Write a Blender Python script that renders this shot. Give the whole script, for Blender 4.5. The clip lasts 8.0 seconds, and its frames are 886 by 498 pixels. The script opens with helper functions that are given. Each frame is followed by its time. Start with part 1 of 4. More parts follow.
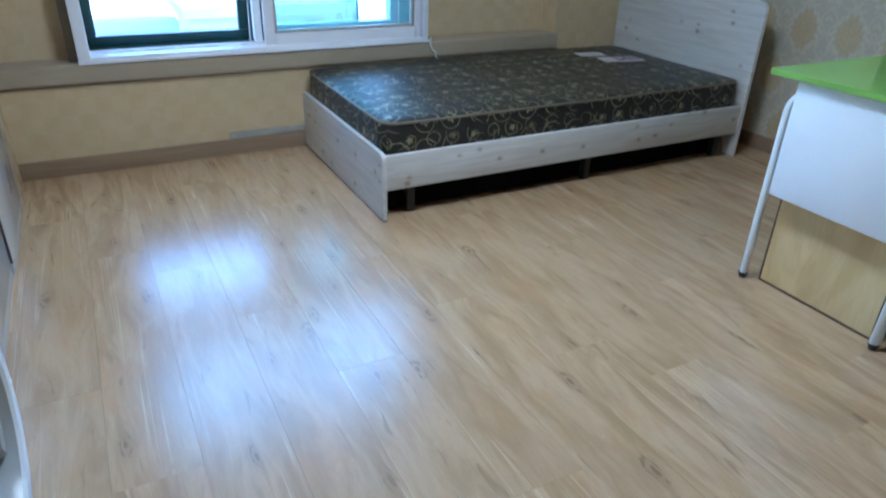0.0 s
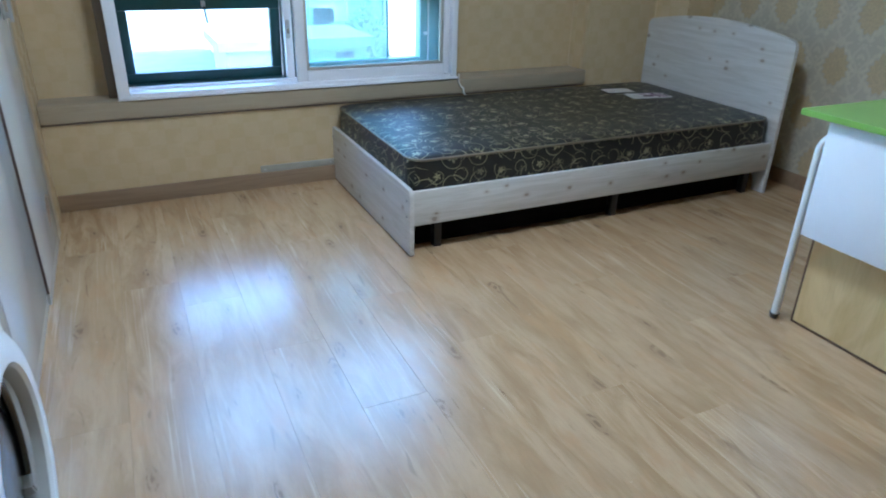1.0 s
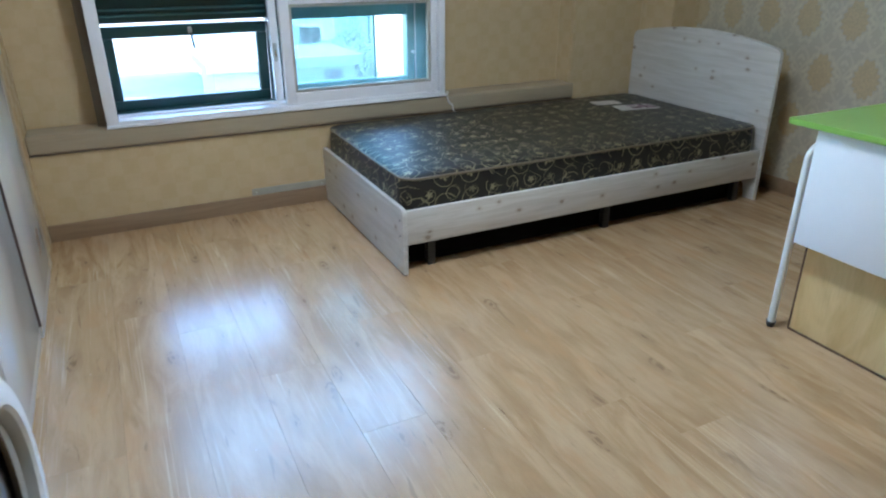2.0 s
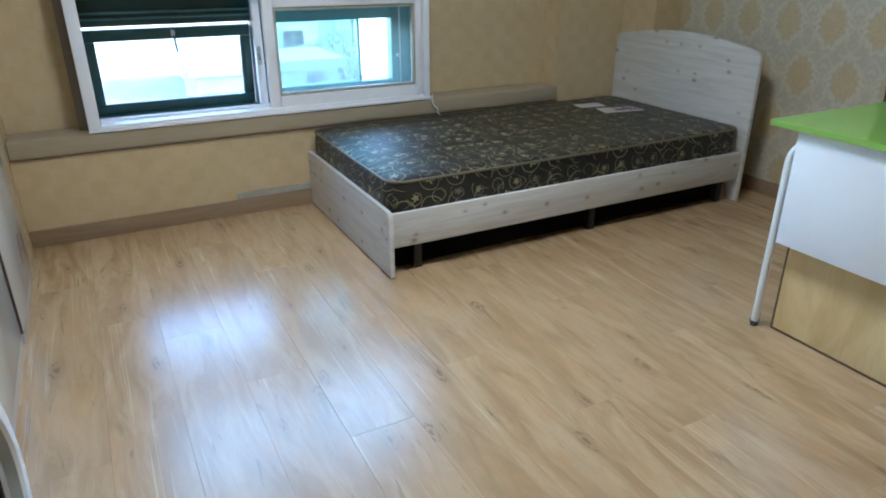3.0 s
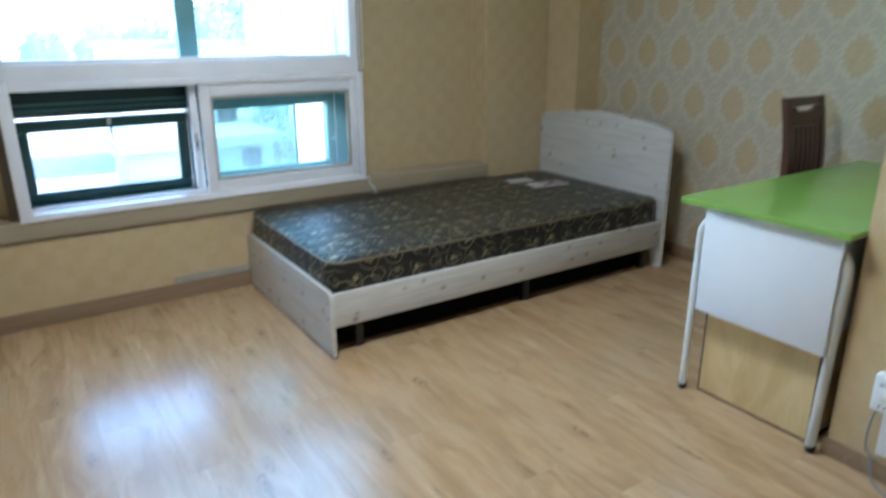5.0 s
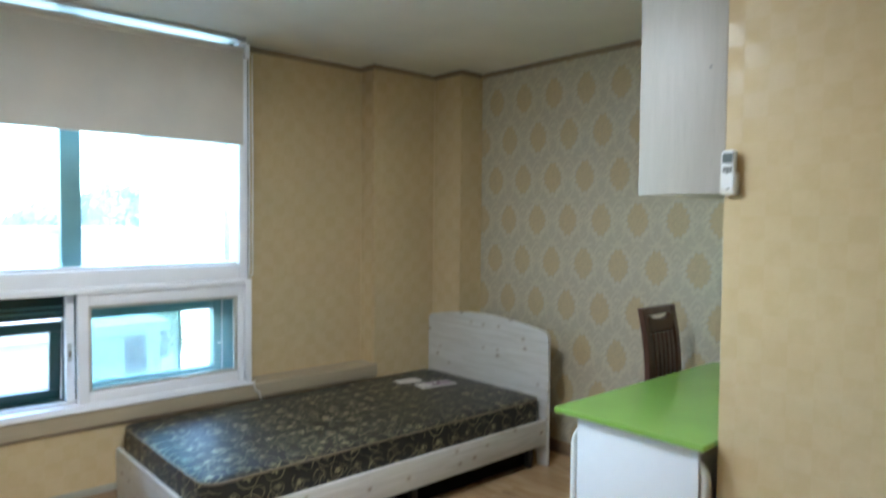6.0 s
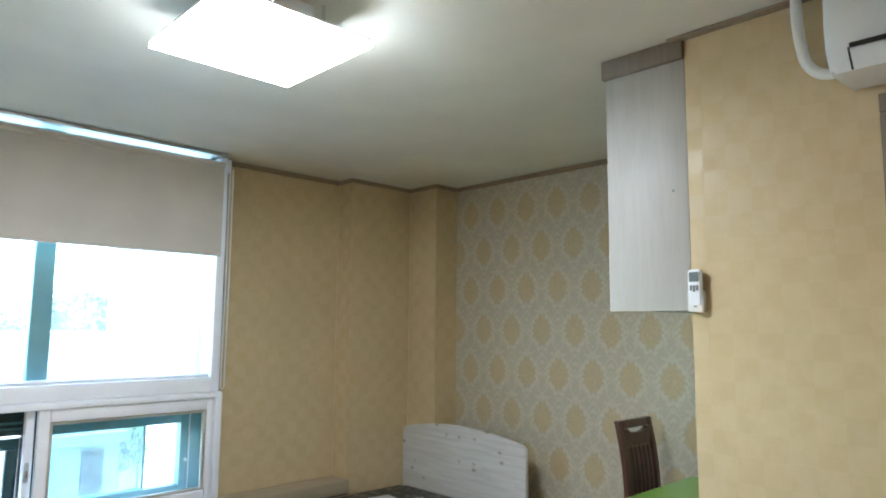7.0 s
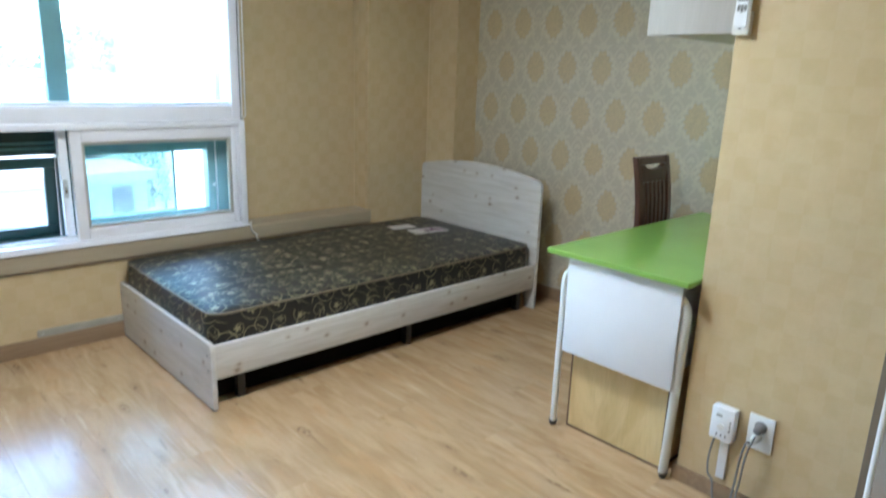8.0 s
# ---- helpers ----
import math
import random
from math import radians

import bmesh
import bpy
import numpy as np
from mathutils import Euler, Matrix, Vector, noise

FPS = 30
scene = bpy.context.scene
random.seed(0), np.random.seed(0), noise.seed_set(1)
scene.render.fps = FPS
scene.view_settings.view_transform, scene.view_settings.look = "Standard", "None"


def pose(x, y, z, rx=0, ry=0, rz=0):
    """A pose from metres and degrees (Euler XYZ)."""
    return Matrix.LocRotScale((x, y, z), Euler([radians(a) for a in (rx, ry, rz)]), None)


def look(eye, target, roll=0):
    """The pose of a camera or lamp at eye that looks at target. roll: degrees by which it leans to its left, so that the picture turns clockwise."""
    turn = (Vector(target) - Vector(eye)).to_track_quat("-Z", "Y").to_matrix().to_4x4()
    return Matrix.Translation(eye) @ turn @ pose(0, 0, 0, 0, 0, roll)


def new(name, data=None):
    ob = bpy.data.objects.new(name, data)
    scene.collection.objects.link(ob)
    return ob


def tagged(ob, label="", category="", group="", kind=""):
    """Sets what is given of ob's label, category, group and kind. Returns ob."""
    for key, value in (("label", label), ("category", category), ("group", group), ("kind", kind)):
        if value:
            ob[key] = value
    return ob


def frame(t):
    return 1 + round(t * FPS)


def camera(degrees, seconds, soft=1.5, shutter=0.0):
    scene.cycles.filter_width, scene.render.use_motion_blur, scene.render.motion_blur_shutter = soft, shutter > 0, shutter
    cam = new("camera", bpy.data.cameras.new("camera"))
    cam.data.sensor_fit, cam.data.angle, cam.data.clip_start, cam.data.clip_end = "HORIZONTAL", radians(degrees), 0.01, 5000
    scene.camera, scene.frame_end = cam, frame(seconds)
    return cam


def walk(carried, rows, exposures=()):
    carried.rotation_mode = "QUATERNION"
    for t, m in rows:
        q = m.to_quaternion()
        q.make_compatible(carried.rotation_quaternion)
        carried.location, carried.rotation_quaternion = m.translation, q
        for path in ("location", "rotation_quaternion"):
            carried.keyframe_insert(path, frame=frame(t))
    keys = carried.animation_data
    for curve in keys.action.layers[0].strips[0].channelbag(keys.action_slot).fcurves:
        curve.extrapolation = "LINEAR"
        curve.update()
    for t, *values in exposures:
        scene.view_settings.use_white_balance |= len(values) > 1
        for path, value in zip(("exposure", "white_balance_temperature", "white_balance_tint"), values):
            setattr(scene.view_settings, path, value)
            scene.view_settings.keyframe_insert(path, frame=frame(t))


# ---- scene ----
cam = camera(67.2, 8.0, soft=1.9, shutter=0.5)
EXPOSURES = [(0.0, 4.68, 4950, 8), (1.0, 4.67, 5120, 8), (1.5, 4.68, 5380, 9), (2.2, 4.68, 5650, 9), (3.5, 4.70, 5800, 9), (4.2, 4.70, 5800, 9), (5.5, 4.69, 5850, 8), (6.0, 4.89, 6050, 9), (6.5, 4.99, 6100, 10), (7.0, 5.01, 6150, 10), (7.5, 5.01, 6080, 10), (8.0, 5.08, 6000, 10)]
PATH = [
    (0, (-0.969, -2.357, 1.191), (-0.132, -0.792, 0.268), 1.8),
    (0.5, (-0.961, -2.356, 1.213), (-0.124, -0.743, 0.378), 1.9),
    (1, (-0.971, -2.351, 1.217), (-0.187, -0.717, 0.371), 1.4),
    (1.5, (-0.986, -2.341, 1.222), (-0.26, -0.689, 0.36), -0.6),
    (2, (-0.968, -2.337, 1.232), (-0.159, -0.696, 0.423), -0.2),
    (2.2, (-0.961, -2.35, 1.234), (-0.137, -0.706, 0.446), -0.1),
    (3.5, (-0.982, -2.321, 1.232), (-0.126, -0.706, 0.42), -0.2),
    (4, (-0.983, -2.308, 1.231), (-0.154, -0.684, 0.41), -0.6),
    (4.2, (-0.976, -2.309, 1.228), (-0.154, -0.684, 0.401), -1.0),
    (5.3, (-1.01, -2.43, 1.35), (0.138, -0.857, 0.894), -0.0),
    (5.5, (-1.007, -2.447, 1.379), (0.199, -0.888, 1.037), 0.1),
    (6, (-0.994, -2.482, 1.438), (0.341, -0.994, 1.356), 0.5),
    (6.5, (-1.005, -2.497, 1.463), (0.38, -1.062, 1.61), 0.2),
    (7, (-1.027, -2.503, 1.479), (0.355, -1.075, 1.707), 0.5),
    (7.5, (-1.044, -2.475, 1.43), (0.356, -1.063, 1.218), 1.1),
    (8, (-1.049, -2.473, 1.377), (0.28, -1.065, 0.877), 2.0),
]
walk(cam, [(t, look(eye, target, roll)) for t, eye, target, roll in PATH], exposures=EXPOSURES)

# ---- world, sun, exposure ----
world = bpy.data.worlds.new("sky")
scene.world = world
world.use_nodes = True
_wt = world.node_tree
_sky = _wt.nodes.new("ShaderNodeTexSky")
_sky.sky_type = "NISHITA"
_sky.sun_disc = False
_sky.sun_elevation = radians(41)
_sky.sun_rotation = radians(97)
_sky.air_density, _sky.dust_density = 1.0, 1.0
_bg = _wt.nodes["Background"]
_bg.inputs["Strength"].default_value = 0.15
_wt.links.new(_sky.outputs["Color"], _bg.inputs["Color"])
sun_data = bpy.data.lights.new("sun", "SUN")
sun_data.energy, sun_data.angle, sun_data.color = 2.0, radians(0.6), (1.0, 0.95, 0.88)
sun = new("sun", sun_data)
sun.matrix_world = look((8, -1, 7), (0, 0, 0))
LAMP_POWER = 1.9

# ---- node helpers ----


class Num:
    """A number socket with arithmetic."""

    def __init__(self, tree, socket):
        self.tree, self.socket = tree, socket

    def op(self, kind, *others):
        n = self.tree.nodes.new("ShaderNodeMath")
        n.operation = kind
        for i, o in enumerate((self, *others)):
            if isinstance(o, Num):
                self.tree.links.new(o.socket, n.inputs[i])
            else:
                n.inputs[i].default_value = o
        return Num(self.tree, n.outputs[0])

    def __add__(self, o):
        return self.op("ADD", o)

    def __sub__(self, o):
        return self.op("SUBTRACT", o)

    def __mul__(self, o):
        return self.op("MULTIPLY", o)

    def ramp(self, a, b):
        n = self.tree.nodes.new("ShaderNodeMapRange")
        n.interpolation_type = "SMOOTHSTEP"
        self.tree.links.new(self.socket, n.inputs["Value"])
        n.inputs["From Min"].default_value, n.inputs["From Max"].default_value = a, b
        return Num(self.tree, n.outputs["Result"])


class Paint:
    """A node material in the making."""

    def __init__(self, name, rough=0.5, metal=0.0, coat=0.0, spec=0.5):
        self.mat = bpy.data.materials.new(name)
        self.mat.use_nodes = True
        self.tree = self.mat.node_tree
        self.bsdf = self.tree.nodes["Principled BSDF"]
        self.bsdf.inputs["Roughness"].default_value = rough
        self.bsdf.inputs["Metallic"].default_value = metal
        self.bsdf.inputs["Coat Weight"].default_value = coat
        self.bsdf.inputs["Specular IOR Level"].default_value = spec
        self.coords = self.tree.nodes.new("ShaderNodeTexCoord").outputs["Object"]

    def mapped(self, scale=(1, 1, 1), offset=None, base=None):
        n = self.tree.nodes.new("ShaderNodeMapping")
        self.tree.links.new(base or self.coords, n.inputs["Vector"])
        n.inputs["Scale"].default_value = scale
        if offset is not None:
            self.tree.links.new(offset, n.inputs["Location"])
        return n.outputs["Vector"]

    def noise(self, scale, vector=None, detail=4.0, rough=0.55, distort=0.0):
        n = self.tree.nodes.new("ShaderNodeTexNoise")
        self.tree.links.new(vector or self.coords, n.inputs["Vector"])
        n.inputs["Scale"].default_value, n.inputs["Detail"].default_value = scale, detail
        n.inputs["Roughness"].default_value, n.inputs["Distortion"].default_value = rough, distort
        return Num(self.tree, n.outputs["Fac"])

    def cells(self, scale, vector=None, feature="F1"):
        n = self.tree.nodes.new("ShaderNodeTexVoronoi")
        n.feature = feature
        self.tree.links.new(vector or self.coords, n.inputs["Vector"])
        n.inputs["Scale"].default_value = scale
        return n

    def axes(self, vector=None):
        n = self.tree.nodes.new("ShaderNodeSeparateXYZ")
        self.tree.links.new(vector or self.coords, n.inputs[0])
        return [Num(self.tree, o) for o in n.outputs]

    def join(self, x, y, z=0.0):
        n = self.tree.nodes.new("ShaderNodeCombineXYZ")
        for i, v in enumerate((x, y, z)):
            if isinstance(v, Num):
                self.tree.links.new(v.socket, n.inputs[i])
            else:
                n.inputs[i].default_value = v
        return n.outputs[0]

    def mix(self, fac, a, b):
        n = self.tree.nodes.new("ShaderNodeMix")
        n.data_type = "RGBA"
        if isinstance(fac, Num):
            self.tree.links.new(fac.socket, n.inputs["Factor"])
        else:
            n.inputs["Factor"].default_value = fac
        for key, v in (("A", a), ("B", b)):
            sock = [s for s in n.inputs if s.name == key and s.type == "RGBA"][0]
            if isinstance(v, tuple):
                sock.default_value = (*v, 1)
            else:
                self.tree.links.new(v, sock)
        return [s for s in n.outputs if s.type == "RGBA"][0]

    def random(self):
        n = self.tree.nodes.new("ShaderNodeObjectInfo")
        return Num(self.tree, n.outputs["Random"])

    def island(self):
        n = self.tree.nodes.new("ShaderNodeNewGeometry")
        return Num(self.tree, n.outputs["Random Per Island"])

    def colour(self, c):
        sock = self.bsdf.inputs["Base Color"]
        if isinstance(c, tuple):
            sock.default_value = (*c, 1)
        else:
            self.tree.links.new(c, sock)

    def rough(self, r):
        self.tree.links.new(r.socket, self.bsdf.inputs["Roughness"])

    def bump(self, height, strength=0.2, distance=0.002):
        n = self.tree.nodes.new("ShaderNodeBump")
        n.inputs["Strength"].default_value, n.inputs["Distance"].default_value = strength, distance
        self.tree.links.new(height.socket, n.inputs["Height"])
        self.tree.links.new(n.outputs["Normal"], self.bsdf.inputs["Normal"])


def plain(name, c, rough=0.5, metal=0.0, coat=0.0, vary=0.12, scale=6.0, grain=180.0, relief=0.08):
    """A surface of one colour with slow stains and a fine grain."""
    p = Paint(name, rough, metal, coat)
    slow, fine = p.noise(scale, detail=5), p.noise(grain, detail=2)
    dark = tuple(v * (1 - vary) for v in c)
    light = tuple(min(1, v * (1 + vary)) for v in c)
    p.colour(p.mix(slow.ramp(0.3, 0.7), dark, light))
    p.rough((slow * 0.14) + (rough - 0.07))
    p.bump(fine + slow * 0.5, relief, 0.001)
    return p.mat


def wallpaper():
    """Beige paper with a faint check of satin and matt squares."""
    p = Paint("beige_wallpaper", 0.5)
    n = p.tree.nodes.new("ShaderNodeTexChecker")
    n.inputs["Scale"].default_value = 1 / 0.074
    off = p.tree.nodes.new("ShaderNodeMapping")
    off.inputs["Location"].default_value = (0.021, 0.013, 0.017)
    p.tree.links.new(p.coords, off.inputs["Vector"])
    p.tree.links.new(off.outputs[0], n.inputs["Vector"])
    check = Num(p.tree, n.outputs["Fac"])
    slow, cloud, fine = p.noise(1.7, detail=3), p.noise(13, detail=5, rough=0.65), p.noise(420, detail=2)
    a = p.mix(check, (0.600, 0.458, 0.258), (0.592, 0.450, 0.252))
    b = p.mix(cloud.ramp(0.35, 0.7), a, (0.635, 0.495, 0.295))
    p.colour(p.mix(slow.ramp(0.35, 0.75) * 0.35, b, (0.50, 0.40, 0.23)))
    p.rough(check * 0.23 + 0.34 + fine * 0.05)
    p.tree.links.new((check * -0.28 + 0.57).socket, p.bsdf.inputs["Specular IOR Level"])
    weave = p.noise(160, p.mapped((1, 1, 6)), 2)
    p.bump(weave * 0.6 + fine * 0.5, 0.15, 0.001)
    return p.mat


def damask(py=0.243, pz=0.262):
    """Silver-grey paper with staggered golden medallions in pale borders and faint scrolls."""
    p = Paint("damask_wallpaper", 0.55)
    x, y, z = p.axes()
    wob = p.noise(42, detail=3)
    v = z * (1 / pz) - 0.038
    row = v.op("FLOOR")
    u = y * (1 / py) + row * 0.5 - 0.224
    fu, fv = u.op("FRACT") - 0.5, v.op("FRACT") - 0.5
    ang = fu.op("ARCTAN2", fv)
    d = ((fu * py).op("POWER", 2.0) * (1 / 0.0655 ** 2) + (fv * pz).op("POWER", 2.0) * (1 / 0.073 ** 2)).op("SQRT")
    lobes = (ang * 14.0).op("COSINE") * 0.085
    up = ang.op("COSINE")
    point = up.op("MAXIMUM", 0.0).op("POWER", 9.0) * 0.34 + (up * -1.0).op("MAXIMUM", 0.0).op("POWER", 12.0) * 0.20
    dd = d + lobes - point + (wob - 0.5) * 0.22
    veins = p.noise(55, detail=3, distort=1.5)
    fill = p.mix(veins.ramp(0.40, 0.62), (0.540, 0.425, 0.245), (0.470, 0.376, 0.226))
    # arabesques between the medallions, mirrored about their upright axis
    mu, mv = fu.op("ABSOLUTE"), fv.op("ABSOLUTE")
    curl = ((mu * 19.0 + (fv * 17.0).op("SINE") * 1.3).op("SINE") * (fv * 25.0 + (mu * 15.0).op("COSINE") * 1.5).op("SINE")) + (wob - 0.5) * 0.9
    stem = (mu - (fv * 12.6).op("COSINE") * 0.07 - 0.40).op("ABSOLUTE").ramp(0.045, 0.015)
    scroll = curl.ramp(0.30, 0.55).op("MAXIMUM", stem * 0.8)
    ground = p.mix(scroll, (0.485, 0.438, 0.335), (0.560, 0.508, 0.385))
    blotch = p.noise(3.0, detail=3)
    ground = p.mix(blotch.ramp(0.3, 0.8) * 0.3, ground, (0.52, 0.465, 0.36))
    # a scalloped cream border, thin, with a grey line inside it
    rim = (dd + (ang * 18.0).op("COSINE") * 0.03).ramp(1.12, 1.20) * (dd + (ang * 18.0).op("COSINE") * 0.05).ramp(1.50, 1.34)
    halo = p.mix(rim * 0.58, ground, (0.605, 0.552, 0.410))
    c = p.mix(dd.ramp(0.92, 1.08), fill, halo)
    p.colour(c)
    fine = p.noise(300, detail=2)
    p.rough(dd.ramp(0.9, 1.3) * 0.15 + 0.42)
    p.bump(fine + dd.ramp(0.9, 1.0) * -0.6 + scroll * 0.2, 0.15, 0.001)
    return p.mat


def laminate():
    """Honey-coloured oak laminate: soft cathedral grain along y, cream streaks, small knots, each board its own shift of the print."""
    p = Paint("oak_laminate", 0.24, coat=0.4, spec=0.9)
    p.bsdf.inputs["Coat Roughness"].default_value = 0.23
    r = p.random()
    x, y, z = p.axes(p.mapped((1, 1, 1), p.join(r * 7.3, r * 31.0, r * 5.0)))
    bend = (p.noise(1.0, p.join(x * 4.0, y * 1.3, r * 9.0), 3) - 0.5) * 0.10
    xb = x + bend
    broad = p.noise(1.0, p.join(xb * 15.0, y * 2.1, r * 9.0), 6, 0.62, 0.9)
    fibre = p.noise(1.0, p.join(xb * 170.0, y * 13.0, r * 5.0), 3, 0.7, 0.6)
    patch = p.noise(1.0, p.join(x * 9.0, y * 2.4, r * 3.0), 4, 0.6)
    speck = p.noise(1.0, p.join(x * 75.0, y * 22.0, r * 2.0), 3, 0.6)
    c = p.mix(broad.ramp(0.36, 0.64), (0.415, 0.252, 0.118), (0.600, 0.412, 0.230))
    c = p.mix(patch.ramp(0.40, 0.72) * 0.5, c, (0.625, 0.45, 0.275))
    c = p.mix(fibre.ramp(0.48, 0.76) * 0.42, c, (0.35, 0.22, 0.11))
    c = p.mix(speck.ramp(0.58, 0.78) * 0.28, c, (0.42, 0.285, 0.16))
    c = p.mix(r * 0.42, c, (0.47, 0.315, 0.17))
    # narrow cream streaks
    streak = (p.noise(1.0, p.join(x * 30.0 + bend * 4.0, y * 0.3, r * 13.0), 2, 0.4) - 0.5).op("ABSOLUTE").ramp(0.016, 0.004) * p.noise(1.0, p.join(x * 6.0, y * 1.5, r), 2).ramp(0.46, 0.6)
    c = p.mix(streak * 0.5, c, (0.74, 0.58, 0.38))
    c = p.mix(p.noise(1.0, p.join(x * 11.0, y * 4.0, r * 6.0), 4, 0.6).ramp(0.52, 0.70) * 0.55, c, (0.53, 0.315, 0.15))
    # small knots: a dark eye, a crescent beside it, a smoky halo drawn out along the board
    k = p.cells(1.0, p.join(xb * 6.5 + r * 4.0, y * 2.4))
    k.voronoi_dimensions = "2D"
    kd = Num(p.tree, k.outputs["Distance"]) + (speck - 0.5) * 0.10 + (broad - 0.5) * 0.22
    kc = p.tree.nodes.new("ShaderNodeSeparateColor")
    p.tree.links.new(k.outputs["Color"], kc.inputs[0])
    some = Num(p.tree, kc.outputs[0]).ramp(0.45, 0.60)
    c = p.mix(kd.ramp(0.26, 0.05) * some * 0.42, c, (0.35, 0.22, 0.115))
    c = p.mix(kd.ramp(0.055, 0.015) * some * 0.62, c, (0.20, 0.12, 0.065))
    arc = (kd - 0.105).op("ABSOLUTE").ramp(0.032, 0.008) * some * speck.ramp(0.48, 0.56) * patch.ramp(0.44, 0.56)
    c = p.mix(arc * 0.55, c, (0.20, 0.12, 0.065))
    # dark flecks drawn out along the grain
    fleck = p.noise(1.0, p.join(xb * 38.0, y * 5.5, r * 17.0), 2, 0.5, 0.8).ramp(0.67, 0.76)
    c = p.mix(fleck * 0.62, c, (0.30, 0.19, 0.10))
    p.colour(c)
    scuff = p.noise(3.5, detail=4)
    p.rough(scuff * 0.05 + 0.24)
    p.bump(fibre, 0.03, 0.0008)
    return p.mat


def washed_pine(name, along):
    """White-washed pine with brown knots; along is the axis of the grain, 0, 1 or 2."""
    p = Paint(name, 0.45)
    a = p.axes()
    g = a[along]
    o = [a[i] for i in range(3) if i != along]
    grain = p.noise(1.0, p.join(g * 2.2, o[0] * 32.0, o[1] * 32.0), 5, 0.6, 1.2)
    fine = p.noise(1.0, p.join(g * 9.0, o[0] * 150.0, o[1] * 150.0), 2)
    c = p.mix(grain.ramp(0.3, 0.7), (0.565, 0.54, 0.50), (0.68, 0.66, 0.63))
    c = p.mix(fine.ramp(0.55, 0.8) * 0.25, c, (0.42, 0.375, 0.31))
    k = p.cells(1.0, p.join(g * 9.0, a[2] * 13.0))
    k.voronoi_dimensions = "2D"
    kd = Num(p.tree, k.outputs["Distance"]) + (grain - 0.5) * 0.12
    kc = p.tree.nodes.new("ShaderNodeSeparateColor")
    p.tree.links.new(k.outputs["Color"], kc.inputs[0])
    some = Num(p.tree, kc.outputs[0]).ramp(0.68, 0.72)
    size = Num(p.tree, kc.outputs[1]) * 0.07
    eye = (kd - size).ramp(0.08, 0.03) * some
    ringed = (kd - size).ramp(0.22, 0.08) * some
    c = p.mix(ringed * 0.35, c, (0.43, 0.35, 0.27))
    c = p.mix(eye * 0.62, c, (0.24, 0.17, 0.12))
    p.colour(c)
    p.bump(fine + grain * 0.6, 0.12, 0.001)
    return p.mat


def grained(name, along, lo, hi, rough=0.4, stretch=30.0, coat=0.0):
    """Plain-sawn board or wood-print film, grain along one axis."""
    p = Paint(name, rough, coat=coat)
    a = p.axes()
    g = a[along]
    o = [a[i] for i in range(3) if i != along]
    grain = p.noise(1.0, p.join(g * 1.8, o[0] * stretch, o[1] * stretch), 5, 0.6, 1.0)
    fine = p.noise(1.0, p.join(g * 8.0, o[0] * 170.0, o[1] * 170.0), 2)
    c = p.mix(grain.ramp(0.3, 0.7), lo, hi)
    c = p.mix(fine.ramp(0.5, 0.8) * 0.3, c, tuple(v * 0.75 for v in lo))
    p.colour(c)
    p.bump(fine + grain * 0.4, 0.1, 0.001)
    return p.mat


def brocade(name, i, j):
    """Dark satin ticking woven with pale gold vines, curls and small leaves in the plane of axes i and j."""
    p = Paint(name, 0.36, spec=0.5)
    a = p.axes()
    s0, t0 = a[i], a[j]
    warp = p.noise(7.0, detail=2)
    s = s0 + (warp - 0.5) * 0.04
    t = t0 + (p.noise(6.0, p.mapped((1.3, 0.8, 1.1)), 2) - 0.5) * 0.04
    gold = None
    for n, (size, turn, rad) in enumerate(((0.128, 0.0, 0.33), (0.100, 0.5, 0.28))):
        u, v = s * (1 / size) + turn, t * (1 / size) + turn * 0.7
        cu, cv = u.op("FLOOR"), v.op("FLOOR")
        w = p.tree.nodes.new("ShaderNodeTexWhiteNoise")
        w.noise_dimensions = "2D"
        p.tree.links.new(p.join(cu, cv), w.inputs["Vector"])
        rnd = Num(p.tree, w.outputs["Value"])
        fu, fv = u.op("FRACT") - 0.5, v.op("FRACT") - 0.5
        d = (fu * fu + fv * fv).op("SQRT")
        ang = (fu.op("ARCTAN2", fv) * (1 / (2 * math.pi)) + 0.5 + rnd).op("FRACT")
        # spiral curl, open on one side
        curl = ((d - (ang * 0.22 + rad - 0.12)).op("ABSOLUTE")).ramp(0.020, 0.009) * ang.ramp(0.22, 0.28)
        gold = curl if gold is None else gold.op("MAXIMUM", curl)
        # a leaf of three lobes at the heart of some curls
        lob = (ang * (5 * math.pi)).op("COSINE").op("ABSOLUTE") * 0.13 + 0.03
        leaf = (d - lob).ramp(0.025, -0.01) * rnd.ramp(0.35, 0.4)
        gold = gold.op("MAXIMUM", leaf)
    # long stems that wander across
    stem = ((s * 23.0 + (t * 41.0).op("SINE") * 1.3).op("SINE")).op("ABSOLUTE").ramp(0.065, 0.03) * p.noise(9, detail=1).ramp(0.44, 0.52)
    gold = gold.op("MAXIMUM", stem)
    weave = p.noise(260, detail=2)
    sheen = p.noise(14, detail=3)
    ground = p.mix(sheen.ramp(0.3, 0.7), (0.008, 0.008, 0.0075), (0.016, 0.0155, 0.014))
    wear = p.noise(11, detail=2).ramp(0.36, 0.6) * 0.40 + 0.42
    p.colour(p.mix(gold * wear, ground, (0.37, 0.335, 0.19)))
    p.rough((gold * -0.06) + 0.40 + weave * 0.05)
    p.bump(gold * 0.8 + weave * 0.4 + sheen * 0.6, 0.35, 0.0015)
    return p.mat


